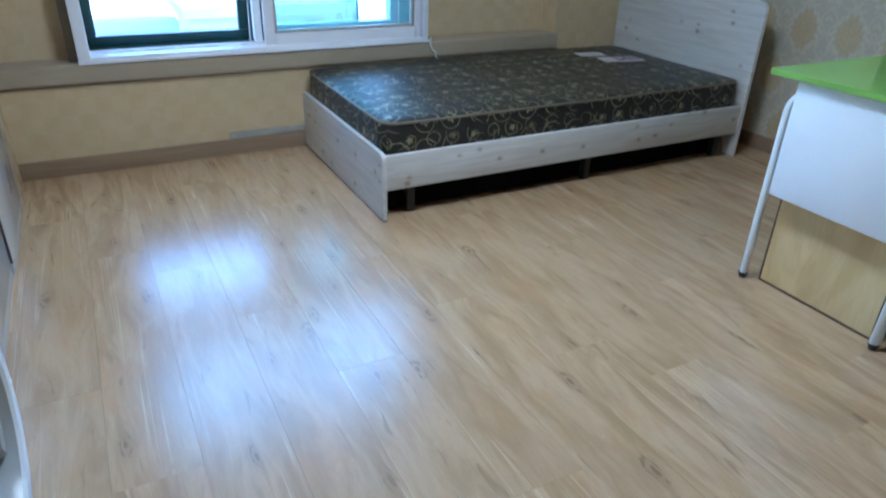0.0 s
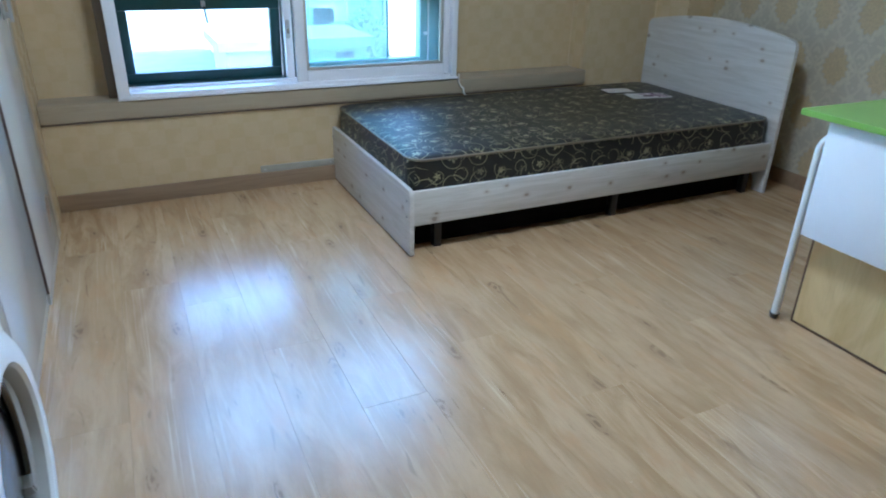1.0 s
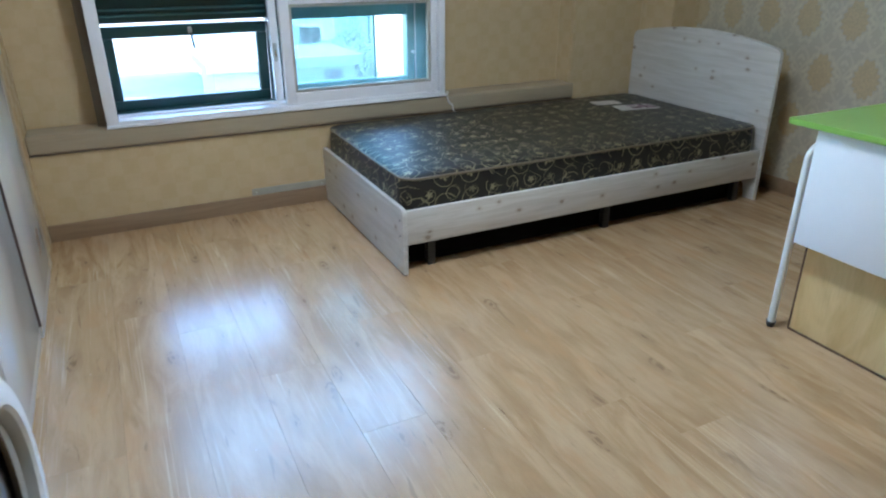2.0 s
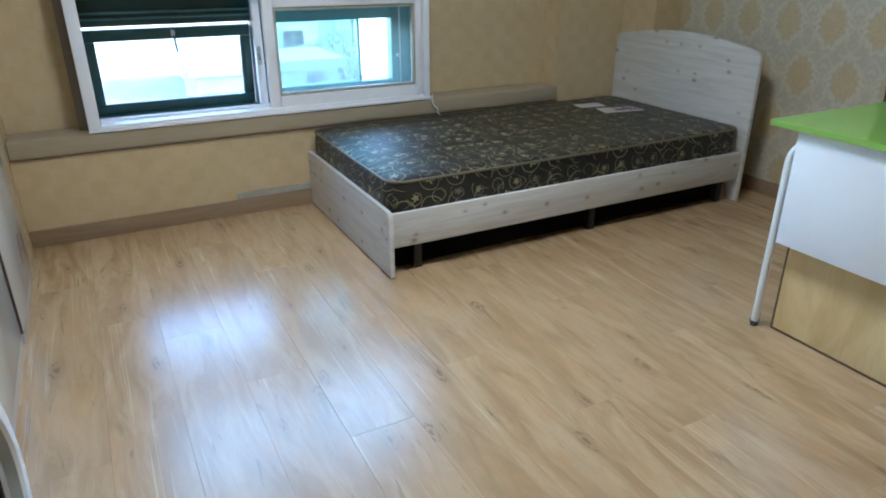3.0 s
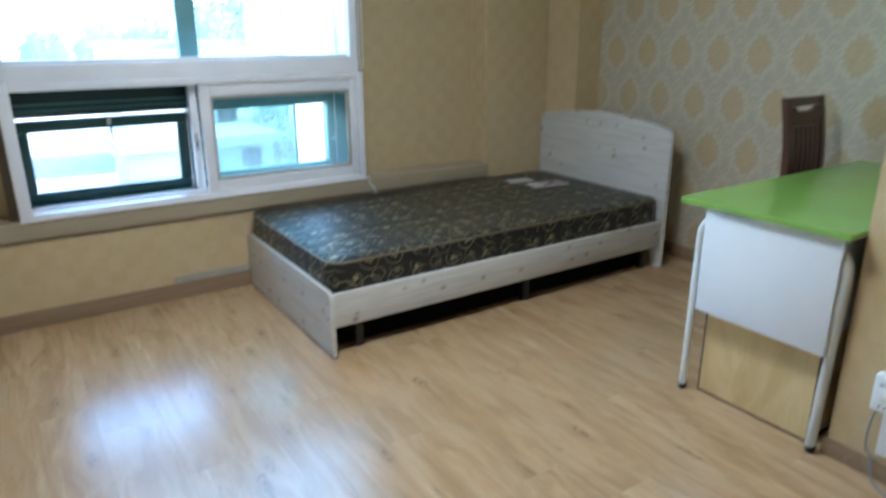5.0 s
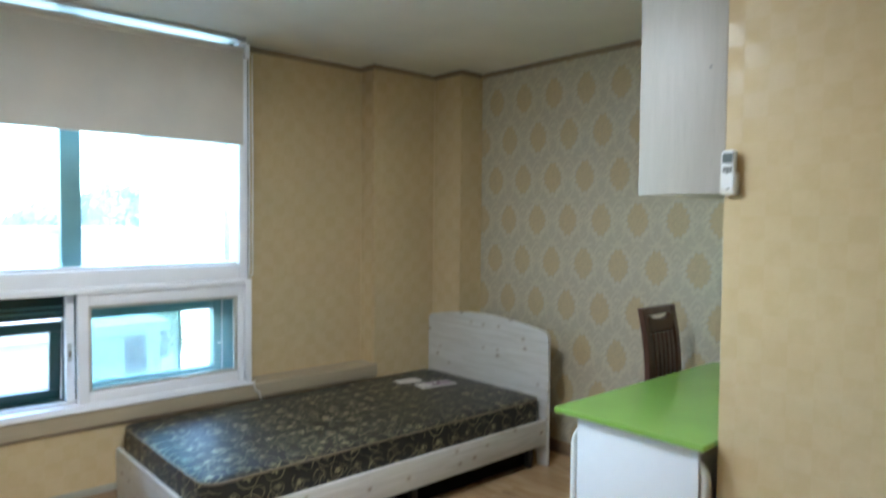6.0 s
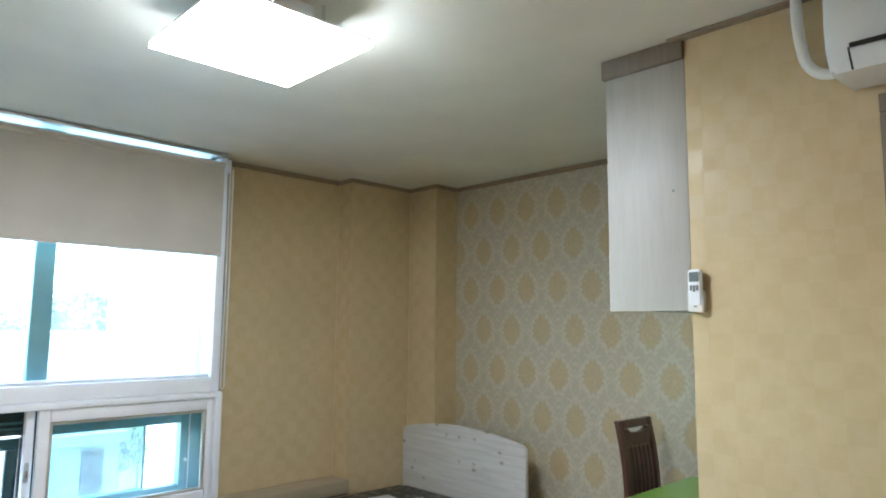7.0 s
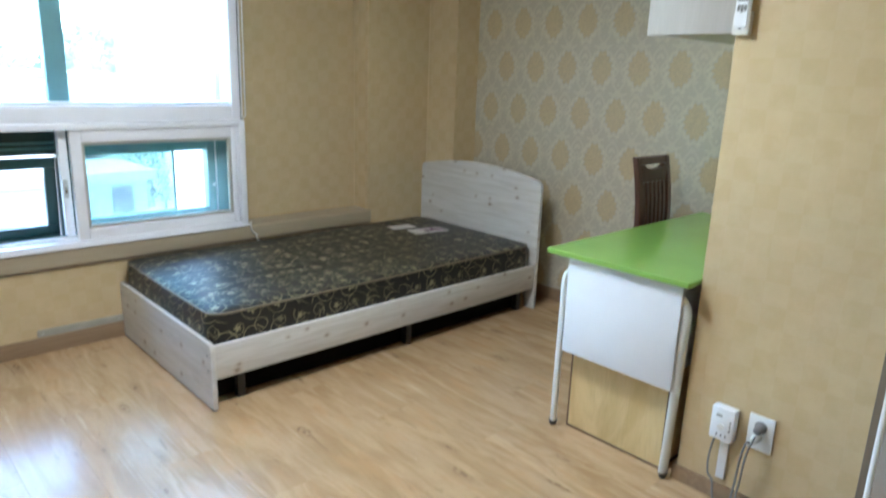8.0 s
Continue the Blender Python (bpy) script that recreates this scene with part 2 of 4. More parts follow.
def clear_glass(name, tint=(1, 1, 1), rough=0.0, film=0.10):
    m = bpy.data.materials.new(name)
    m.use_nodes = True
    t = m.node_tree
    t.nodes.remove(t.nodes["Principled BSDF"])
    clear, gloss = t.nodes.new("ShaderNodeBsdfTransparent"), t.nodes.new("ShaderNodeBsdfGlossy")
    clear.inputs["Color"].default_value = (*tint, 1)
    gloss.inputs["Roughness"].default_value = rough
    fres, mixer = t.nodes.new("ShaderNodeFresnel"), t.nodes.new("ShaderNodeMixShader")
    fres.inputs["IOR"].default_value = 1.35
    t.links.new(fres.outputs[0], mixer.inputs[0])
    t.links.new(clear.outputs[0], mixer.inputs[1])
    t.links.new(gloss.outputs[0], mixer.inputs[2])
    # a translucent white veil that imitates the haze of overexposed daylight; film sets its amount
    haze_bsdf, veil = t.nodes.new("ShaderNodeBsdfTranslucent"), t.nodes.new("ShaderNodeMixShader")
    haze_bsdf.inputs["Color"].default_value = (0.85, 0.9, 0.92, 1)
    haze_noise = t.nodes.new("ShaderNodeTexNoise")
    haze_noise.inputs["Scale"].default_value = 5.0
    amount = t.nodes.new("ShaderNodeMath")
    amount.operation = "MULTIPLY"
    amount.inputs[1].default_value = film
    t.links.new(haze_noise.outputs["Fac"], amount.inputs[0])
    t.links.new(amount.outputs[0], veil.inputs[0])
    t.links.new(mixer.outputs[0], veil.inputs[1])
    t.links.new(haze_bsdf.outputs[0], veil.inputs[2])
    t.links.new(veil.outputs[0], t.nodes["Material Output"].inputs[0])
    return m


def glowing(name, c, strength):
    p = Paint(name, 0.4)
    p.colour(c)
    p.bsdf.inputs["Emission Color"].default_value = (*c, 1)
    p.bsdf.inputs["Emission Strength"].default_value = strength
    return p.mat


M_PAPER, M_DAMASK, M_OAK = wallpaper(), damask(), laminate()
M_PINE_X, M_PINE_Y = washed_pine("white_washed_pine", 0), washed_pine("white_washed_pine_cross", 1)
M_CEIL = plain("ceiling_paper", (0.73, 0.71, 0.63), 0.7, vary=0.05, scale=2, relief=0.2)
M_PAPER_EDGE = plain("wallpaper_edge", (0.66, 0.53, 0.32), 0.38, vary=0.05)
M_SKIRT = grained("brown_skirting", 0, (0.27, 0.18, 0.105), (0.33, 0.225, 0.135), 0.45)
M_LEDGE = grained("taupe_film", 0, (0.395, 0.322, 0.218), (0.43, 0.355, 0.245), 0.40)
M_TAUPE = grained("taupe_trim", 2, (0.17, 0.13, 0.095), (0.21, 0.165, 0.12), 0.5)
M_MOULD = grained("moulding_film", 0, (0.25, 0.19, 0.125), (0.30, 0.225, 0.15), 0.55)
M_PVC = plain("white_pvc", (0.85, 0.85, 0.88), 0.3, vary=0.03)
# one green paint: dark where unlit, then two copies paled for haze and bloom
M_GREEN_DARK = plain("dark_green_aluminium", (0.010, 0.045, 0.040), 0.35, vary=0.1)
M_GREEN_HAZED = plain("hazed_green_aluminium", (0.085, 0.21, 0.21), 0.4, vary=0.06)
M_GREEN_BLOOM = plain("bloomed_green_aluminium", (0.16, 0.32, 0.33), 0.45, vary=0.06)
M_GLASS = clear_glass("window_glass", (0.90, 0.97, 0.965), film=0.05)
M_GLASS_UPPER = clear_glass("upper_window_glass", (0.70, 0.87, 0.90), film=0.20)
M_GLASS_CLEAR = clear_glass("awning_glass", (0.90, 0.98, 1.0), film=0.02)
M_GLASS_TINT = clear_glass("tinted_window_glass", (0.49, 0.65, 0.66))
M_BLIND = plain("blind_cloth", (0.62, 0.57, 0.515), 0.85, vary=0.05, scale=3, grain=500, relief=0.3)
M_STEEL = plain("brushed_steel", (0.55, 0.55, 0.54), 0.35, 0.9)
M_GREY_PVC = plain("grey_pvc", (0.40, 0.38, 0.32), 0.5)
M_GREEN_TOP = plain("green_laminate", (0.24, 0.44, 0.09), 0.085, vary=0.04, scale=3, relief=0.02)
M_WHITE = plain("white_melamine", (0.75, 0.775, 0.82), 0.35, vary=0.02)
M_WHITE_METAL = plain("white_enamel", (0.74, 0.75, 0.74), 0.3, vary=0.05)
M_PLY = grained("pine_plywood", 2, (0.60, 0.43, 0.19), (0.75, 0.58, 0.30), 0.4, 7)
M_PLY_EDGE = plain("dark_board_edge", (0.10, 0.055, 0.03), 0.6)
M_BLACK = plain("black_plastic", (0.018, 0.018, 0.018), 0.45)
M_WALNUT = grained("dark_walnut", 2, (0.052, 0.018, 0.011), (0.105, 0.038, 0.023), 0.28, 40, 0.3)
M_CABINET = grained("grey_wood_film", 2, (0.425, 0.402, 0.365), (0.47, 0.447, 0.41), 0.48, 16)
M_GLOSS_DOOR = plain("glossy_grey_door", (0.60, 0.585, 0.555), 0.14, vary=0.02, scale=2, relief=0.02)
M_STONE = plain("grey_stone_top", (0.28, 0.28, 0.28), 0.3, vary=0.2, scale=60)
M_BROWN_SIDE = grained("brown_side_panel", 2, (0.07, 0.045, 0.035), (0.10, 0.065, 0.05), 0.5)
M_APPLIANCE = plain("white_appliance", (0.84, 0.86, 0.88), 0.25, vary=0.02)
M_GREY_RING = plain("grey_door_ring", (0.42, 0.42, 0.41), 0.3, vary=0.03)
M_DARK_GLASS = plain("smoked_glass", (0.012, 0.011, 0.010), 0.2, vary=0.02, relief=0.0)
M_SILVER = plain("silver_panel", (0.42, 0.43, 0.45), 0.3, 0.6, vary=0.04)
M_IVORY = plain("ivory_plastic", (0.74, 0.73, 0.69), 0.35, vary=0.03)
M_GREY_PLASTIC = plain("grey_plastic", (0.22, 0.22, 0.22), 0.45)
M_SCREEN = plain("grey_lcd", (0.16, 0.19, 0.19), 0.2)
M_PIPING = plain("olive_piping", (0.16, 0.13, 0.085), 0.55, grain=300)
M_LABEL = plain("white_cloth_label", (0.66, 0.64, 0.62), 0.7, vary=0.08, scale=20)
M_PINK = plain("mauve_print", (0.42, 0.28, 0.38), 0.7)
M_PLUM = plain("plum_print", (0.12, 0.05, 0.09), 0.7)
# near-black, without specular: the shade under the bed put into colour
M_UNDERBED_SHADE = plain("underbed_shade_black", (0.008, 0.0075, 0.007), 0.9)
M_LIGHT = glowing("lamp_diffuser", (0.89, 0.955, 1.0), LAMP_POWER)
M_CHROME = plain("chrome", (0.75, 0.75, 0.75), 0.12, 1.0, vary=0.02, relief=0.0)
M_CONCRETE = plain("outer_wall", (0.15, 0.16, 0.165), 0.8, vary=0.1, scale=1.5, grain=30)
M_WHITE_WALL = plain("white_render", (0.46, 0.465, 0.46), 0.8, vary=0.06, scale=0.8, grain=25)
M_FAR_GLASS = plain("far_window_glass", (0.04, 0.055, 0.065), 0.4)
M_ASPHALT = plain("asphalt", (0.16, 0.16, 0.155), 0.9, vary=0.2, scale=2)
M_OPENING = plain("dark_opening", (0.010, 0.012, 0.013), 0.9, vary=0.1)
M_LEAF = plain("far_leaves", (0.10, 0.12, 0.085), 0.7, vary=0.4, scale=2)
for _m in (M_OPENING, M_LEAF, M_UNDERBED_SHADE):
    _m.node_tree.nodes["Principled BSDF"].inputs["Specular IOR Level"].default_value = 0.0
M_BARK = plain("bark", (0.09, 0.065, 0.045), 0.9)

# ---- mesh helpers ----


def box(bm, x0, x1, y0, y1, z0, z1, bevel=0.0, seg=2):
    m = Matrix.LocRotScale(((x0 + x1) / 2, (y0 + y1) / 2, (z0 + z1) / 2), None, (x1 - x0, y1 - y0, z1 - z0))
    made = bmesh.ops.create_cube(bm, size=1.0, matrix=m)
    if bevel:
        edges = {e for v in made["verts"] for e in v.link_edges}
        bmesh.ops.bevel(bm, geom=list(edges), offset=bevel, segments=seg, affect="EDGES", profile=0.5)
    return made


def boxed(*dims, bevel=0.0, seg=2):
    bm = bmesh.new()
    box(bm, *dims, bevel=bevel, seg=seg)
    return bm


def rod(a, b, r, r2=None, seg=16, bevel=0.0):
    bm = bmesh.new()
    a, b = Vector(a), Vector(b)
    q = (b - a).to_track_quat("Z", "Y")
    bmesh.ops.create_cone(bm, cap_ends=True, segments=seg, radius1=r, radius2=r if r2 is None else r2,
                          depth=(b - a).length, matrix=Matrix.LocRotScale((a + b) / 2, q, None))
    if bevel:
        rim = [e for e in bm.edges if len(e.link_faces) == 2 and any(len(f.verts) > 4 for f in e.link_faces)]
        bmesh.ops.bevel(bm, geom=rim, offset=bevel, segments=2, affect="EDGES")
    return bm


def tube(points, r, seg=10, flat=1.0, closed=False):
    """A tube swept along points; flat squeezes it along its second normal."""
    bm = bmesh.new()
    pts = [Vector(p) for p in points]
    n = len(pts)
    rings = []
    up = None
    for i, p in enumerate(pts):
        a = pts[(i - 1) % n] if closed or i else pts[0]
        b = pts[(i + 1) % n] if closed or i < n - 1 else pts[-1]
        d = (b - a).normalized()
        if up is None:
            up = d.orthogonal().normalized()
        up = (up - d * up.dot(d)).normalized()
        side = d.cross(up)
        rings.append([bm.verts.new(p + up * (r * math.cos(k * 2 * math.pi / seg)) + side * (r * flat * math.sin(k * 2 * math.pi / seg))) for k in range(seg)])
    for i in range(n if closed else n - 1):
        a, b = rings[i], rings[(i + 1) % n]
        for k in range(seg):
            bm.faces.new((a[k], a[(k + 1) % seg], b[(k + 1) % seg], b[k]))
    if not closed:
        bm.faces.new(rings[0][::-1])
        bm.faces.new(rings[-1])
    bmesh.ops.recalc_face_normals(bm, faces=bm.faces)
    return bm


def smooth_line(points, steps=5):
    """Points along a smooth curve through the given ones."""
    p = [Vector(q) for q in points]
    p = [p[0] * 2 - p[1]] + p + [p[-1] * 2 - p[-2]]
    line = []
    for a, b, c, d in zip(p, p[1:], p[2:], p[3:]):
        for k in range(steps):
            t = k / steps
            line.append(0.5 * (2 * b + (c - a) * t + (2 * a - 5 * b + 4 * c - d) * t * t + (3 * b - a - 3 * c + d) * t ** 3))
    return line + [p[-2]]


def slab(outline, axis, lo, hi, bevel=0.0):
    """An outline of (a, b) pairs pushed through from lo to hi along an axis (0: a, b are y, z; 1: x, z; 2: x, y)."""
    bm = bmesh.new()

    def at(a, b, c):
        return ((c, a, b), (a, c, b), (a, b, c))[axis]
    v0 = [bm.verts.new(at(a, b, lo)) for a, b in outline]
    v1 = [bm.verts.new(at(a, b, hi)) for a, b in outline]
    f0, f1 = bm.faces.new(v0), bm.faces.new(v1)
    n = len(outline)
    for i in range(n):
        bm.faces.new((v0[i], v0[(i + 1) % n], v1[(i + 1) % n], v1[i]))
    bmesh.ops.recalc_face_normals(bm, faces=bm.faces)
    if bevel:
        bmesh.ops.bevel(bm, geom=list(set(f0.edges) | set(f1.edges)), offset=bevel, segments=2, affect="EDGES")
    return bm


def rounded(x0, x1, y0, y1, r, n=6):
    """Outline of a rectangle with round corners."""
    pts = []
    for cx, cy, a0 in ((x1 - r, y1 - r, 0), (x0 + r, y1 - r, 90), (x0 + r, y0 + r, 180), (x1 - r, y0 + r, 270)):
        for k in range(n + 1):
            a = radians(a0 + 90 * k / n)
            pts.append((cx + r * math.cos(a), cy + r * math.sin(a)))
    return pts


def mesh_of(name, bm, material, smooth=None):
    me = bpy.data.meshes.new(name)
    if smooth is not None:
        for f in bm.faces:
            f.smooth = True
        for e in bm.edges:
            e.smooth = len(e.link_faces) == 2 and e.calc_face_angle(0) < radians(smooth)
    bm.to_mesh(me)
    bm.free()
    me.materials.append(material)
    return me


def part(name, bm, material, parent, label="", smooth=35):
    ob = new(name, mesh_of(name, bm, material, smooth))
    ob.parent = parent
    # meshes are drawn up in the room's own metres; undo the place of the thing
    base, up = Vector((0, 0, 0)), parent
    while up is not None:
        base += up.location
        up = up.parent
    ob.data.transform(Matrix.Translation(-base))
    return tagged(ob, label)


def thing(name, at, label, category, group="", kind=""):
    ob = new(name)
    ob.location = at
    ob.empty_display_size = 0.1
    return tagged(ob, label, category, group, kind)


def solid(name, bm, material, label, category, kind="", group="", smooth=35):
    return tagged(new(name, mesh_of(name, bm, material, smooth)), label, category, group, kind)

# ---- the room ----
CEIL = 2.45
XL, XR, XS = -1.345, 2.305, 1.05   # wall end beside the desk, left pier, papered wall behind the desk
YW, YL = 1.22, 1.06           # window wall, wall under the ledge
WX0, WX1 = -1.010, 0.716      # window box
BACK = -3.7

floor = solid("floor", boxed(-2.1, 2.6, BACK - 0.1, 1.5, -0.2, -0.012), M_PLY_EDGE, "oak laminate floor of pale boards laid towards the window", "floor", "structure")
solid("ceiling", boxed(-2.1, 2.6, BACK - 0.1, 1.5, CEIL, CEIL + 0.15), M_CEIL, "plain off-white papered ceiling", "ceiling", "structure")
wall_n = thing("wall_north", (0, YW, 0), "beige checked wallpaper on the wall round the window", "wall", kind="structure")
part("wall_side", boxed(XL - 0.1, WX0, YW, YW + 0.2, 0, CEIL), M_PAPER, wall_n)
part("wall_side", boxed(WX1, XR + 0.1, YW, YW + 0.2, 0, CEIL), M_PAPER, wall_n)
part("wall_foot", boxed(WX0, WX1, YW, YW + 0.2, 0, 0.49), M_PAPER, wall_n)
part("wall_head", boxed(WX0, WX1, YW + 0.09, YW + 0.2, 2.4495, CEIL + 0.1), M_PAPER, wall_n)
solid("wall_under_ledge", boxed(XL, 1.585, YL, YW - 0.002, 0, 0.41), M_PAPER, "beige wallpaper on the low wall under the window ledge", "wall", "structure")
solid("pier_1", boxed(1.585, 2.102, 1.07, YW - 0.002, 0, CEIL), M_PAPER, "beige papered pier beside the window", "pier", "structure")
solid("pier_2", boxed(2.102, XR, 0.80, YW - 0.002, 0, CEIL), M_PAPER, "beige papered corner pier behind the bed's headboard", "pier", "structure")
solid("wall_east", boxed(XR, XR + 0.15, -1.75, YW - 0.002, 0, CEIL), M_DAMASK, "silver-grey damask wallpaper with golden medallions", "wall", "structure")
solid("wall_return", boxed(XS + 0.152, XR - 0.002, -1.72, -1.515, 0, CEIL), M_PAPER, "beige checked wallpaper on the wall end beside the desk", "wall", "structure")
solid("wall_south_east", boxed(XS, XS + 0.15, BACK, -1.515, 0, CEIL), M_PAPER, "beige checked wallpaper beside the door casing", "wall", "structure")
solid("wall_south", boxed(-2.0, 1.25, BACK - 0.15, BACK, 0, CEIL), M_PAPER, "beige papered wall that closes the room", "wall", "structure")
solid("wall_west", boxed(-2.1, -1.95, BACK, 0.72, 0, CEIL), M_PAPER, "beige papered wall behind the kitchen units", "wall", "structure")
solid("pier_west", boxed(-2.1, XL, 0.80, YW - 0.002, 0, CEIL), M_PAPER, "beige papered pier between wardrobe and window", "pier", "structure")

# overlapping edges of the wallpaper at corners and joints
def paper_seam(x0, x1, y0, y1, z0, m=None):
    solid("paper_seam", boxed(x0, x1, y0, y1, z0, CEIL - 0.03, bevel=0.0002, seg=1), m or M_PAPER_EDGE, "raised satin edge of overlapping beige wallpaper", "wallpaper", "structure")


paper_seam(1.580, 1.584, YW - 0.008, YW - 0.0025, 0.51)
paper_seam(2.097, 2.1012, 1.062, 1.0695, 0.09)
paper_seam(XS - 0.0006, XS - 0.0001, -1.567, -1.5155, 0.09, M_PAPER)

# ledge, skirtings and ceiling mouldings
ledge = thing("window_ledge", (0, YL, 0.5), "long taupe wood-film ledge under the window", "ledge", kind="structure")
part("ledge_board", boxed(XL + 0.002, 1.60, YL - 0.018, YW - 0.003, 0.418, 0.503, bevel=0.010, seg=3), M_LEDGE, ledge)
part("shadow_gap", boxed(XL + 0.002, 1.595, YL - 0.010, YL - 0.001, 0.410, 0.4175), M_TAUPE, ledge, "dark groove under the board")


def skirting(x0, x1, y0, y1, high=0.082):
    solid("baseboard", boxed(x0, x1, y0, y1, 0, high, bevel=0.004), M_SKIRT, "brown wood-print skirting board", "baseboard", "structure")


skirting(XL + 0.002, 1.585, YL - 0.012, YL - 0.001)
skirting(1.586, 2.10, 1.058, 1.069)
skirting(2.09, 2.101, 0.80, 1.057)
skirting(2.104, XR - 0.002, 0.788, 0.799)
skirting(XR - 0.012, XR - 0.001, -1.51, 0.786)
skirting(XS - 0.012, XS - 0.001, -2.025, -1.503, 0.06)
skirting(XS, 2.27, -1.514, -1.503, 0.06)


def moulding(x0, x1, y0, y1, high=0.028):
    solid("trim", boxed(x0, x1, y0, y1, CEIL - high, CEIL - 0.001, bevel=0.003), M_MOULD, "narrow taupe moulding along the ceiling", "moulding", "structure")


moulding(WX1 + 0.03, 1.583, YW - 0.024, YW - 0.003)
moulding(1.562, 1.584, 1.047, YW - 0.026)
moulding(1.586, 2.10, 1.047, 1.068)
moulding(2.078, 2.10, 0.777, 1.045)
moulding(2.102, XR - 0.025, 0.777, 0.799)
moulding(XR - 0.024, XR - 0.002, -1.19, 0.775)
moulding(XS - 0.038, XS - 0.001, -2.9, -1.47, 0.011)
moulding(XL + 0.001, XL + 0.022, 0.8, YW - 0.026)
moulding(XL + 0.024, WX0 - 0.01, YW - 0.024, YW - 0.003)

# door casing on the wall near the cooling unit
casing = thing("door_1", (1.07, -2.4, 0), "taupe door casing with a closed door", "door", kind="structure")
part("casing", boxed(1.066, 1.079, -2.105, -2.05, 0, 2.06, bevel=0.004), M_TAUPE, casing)
part("casing", boxed(1.066, 1.079, -2.955, -2.90, 0, 2.06, bevel=0.004), M_TAUPE, casing)
part("casing", boxed(1.066, 1.079, -2.955, -2.05, 2.062, 2.115, bevel=0.004), M_TAUPE, casing)
part("door_leaf", boxed(1.072, 1.079, -2.898, -2.107, 0.005, 2.06), M_CABINET, casing)

casing.location += Vector((XS - 1.08, -0.014, 0))

# ---- window ----
window = thing("window_1", (-0.16, 1.1, 0.5), "white plastic window with fixed upper panes and sliding lower sashes", "window", kind="structure")


def pvc(x0, x1, y0, y1, z0, z1, bevel=0.006, parent=None, name="window_frame", m=None):
    return part(name, boxed(x0, x1, y0, y1, z0, z1, bevel=bevel), m or M_PVC, parent or window)


# lower box, proud of the upper one
pvc(WX0, WX0 + 0.052, 1.04, 1.21, 0.505, 1.105)
pvc(WX1 - 0.036, WX1, 1.04, 1.21, 0.505, 1.105)
pvc(WX0 + 0.052, WX1 - 0.036, 1.04, 1.21, 0.505, 0.535)
pvc(WX0 + 0.052, WX1 - 0.036, 1.04, 1.21, 1.072, 1.105)
pvc(WX0 - 0.002, WX1 + 0.004, 1.032, 1.06, 0.504, 0.518, 0.003)
pvc(WX0 + 0.06, WX1 - 0.05, 1.100, 1.106, 0.536, 0.548, 0.002, name="track")
# upper box
pvc(WX0, WX0 + 0.05, 1.065, 1.21, 1.106, 2.424)
pvc(WX1 - 0.062, WX1 - 0.012, 1.065, 1.21, 1.106, 2.424)
pvc(WX0 + 0.05, WX1 - 0.062, 1.065, 1.21, 1.106, 1.185)
pvc(WX0 + 0.05, WX1 - 0.062, 1.065, 1.21, 2.441, 2.449, 0.002)
pvc(WX0 + 0.05, WX1 - 0.062, 1.10, 1.16, 1.186, 1.202, 0.003)
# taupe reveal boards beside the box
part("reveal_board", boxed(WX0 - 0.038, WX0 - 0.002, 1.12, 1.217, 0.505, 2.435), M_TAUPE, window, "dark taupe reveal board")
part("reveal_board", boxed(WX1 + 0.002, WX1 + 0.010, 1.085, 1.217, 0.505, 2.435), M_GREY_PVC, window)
# upper panes and the outer aluminium mullion
# mullion and outer frames carry the daylight haze in their paler colour
part("mullion", boxed(-0.200, -0.110, 1.22, 1.30, 1.13, 2.448, bevel=0.004), M_GREEN_BLOOM, window, "green aluminium mullion, coloured paler for daylight bloom")
part("outer_frame", boxed(0.669, 0.712, 1.212, 1.30, 1.166, 2.448), M_GREEN_HAZED, window)
part("outer_frame", boxed(-0.97 - 0.03, -0.955, 1.212, 1.30, 1.13, 2.448), M_GREEN_HAZED, window)
part("outer_frame", boxed(-0.954, 0.712, 1.212, 1.30, 1.10, 1.165), M_GREEN_HAZED, window)
for x0, x1 in ((-0.953, -0.201), (-0.109, 0.668)):
    g = part("pane", boxed(x0, x1, 1.25, 1.256, 1.166, 2.448), M_GLASS_UPPER, window, "faintly green glass pane")
    g.visible_shadow = False
# outer green frame behind the sliding sashes
part("outer_frame", boxed(-1.0, -0.965, 1.215, 1.29, 0.50, 1.09, bevel=0.004), M_GREEN_DARK, window, "dark green outer frame")
part("outer_frame", boxed(-0.964, -0.201, 1.215, 1.29, 0.50, 0.535, bevel=0.004), M_GREEN_DARK, window)
part("outer_frame", boxed(-0.964, -0.201, 1.215, 1.29, 0.944, 1.09, bevel=0.004), M_GREEN_DARK, window)
for z0 in (0.972, 0.998):
    part("drip_rail", boxed(-0.962, -0.203, 1.203, 1.2148, z0, z0 + 0.010, bevel=0.002), M_GREEN_HAZED, window, "grey-green drip rail")
part("outer_frame", boxed(-0.200, -0.140, 1.215, 1.29, 0.50, 1.09, bevel=0.004), M_GREEN_DARK, window)
part("outer_frame", boxed(0.57, 0.712, 1.225, 1.30, 0.50, 1.09, bevel=0.004), M_GREEN_HAZED, window, "green outer frame behind the sash, coloured paler for glass haze")
part("outer_frame", boxed(-0.139, 0.569, 1.225, 1.30, 0.50, 0.60, bevel=0.004), M_GREEN_HAZED, window)
part("outer_frame", boxed(-0.139, 0.569, 1.225, 1.30, 0.93, 1.09, bevel=0.004), M_GREEN_HAZED, window)
part("latch_knob", rod((0.60, 1.215, 0.73), (0.60, 1.226, 0.73), 0.009), M_STEEL, window)
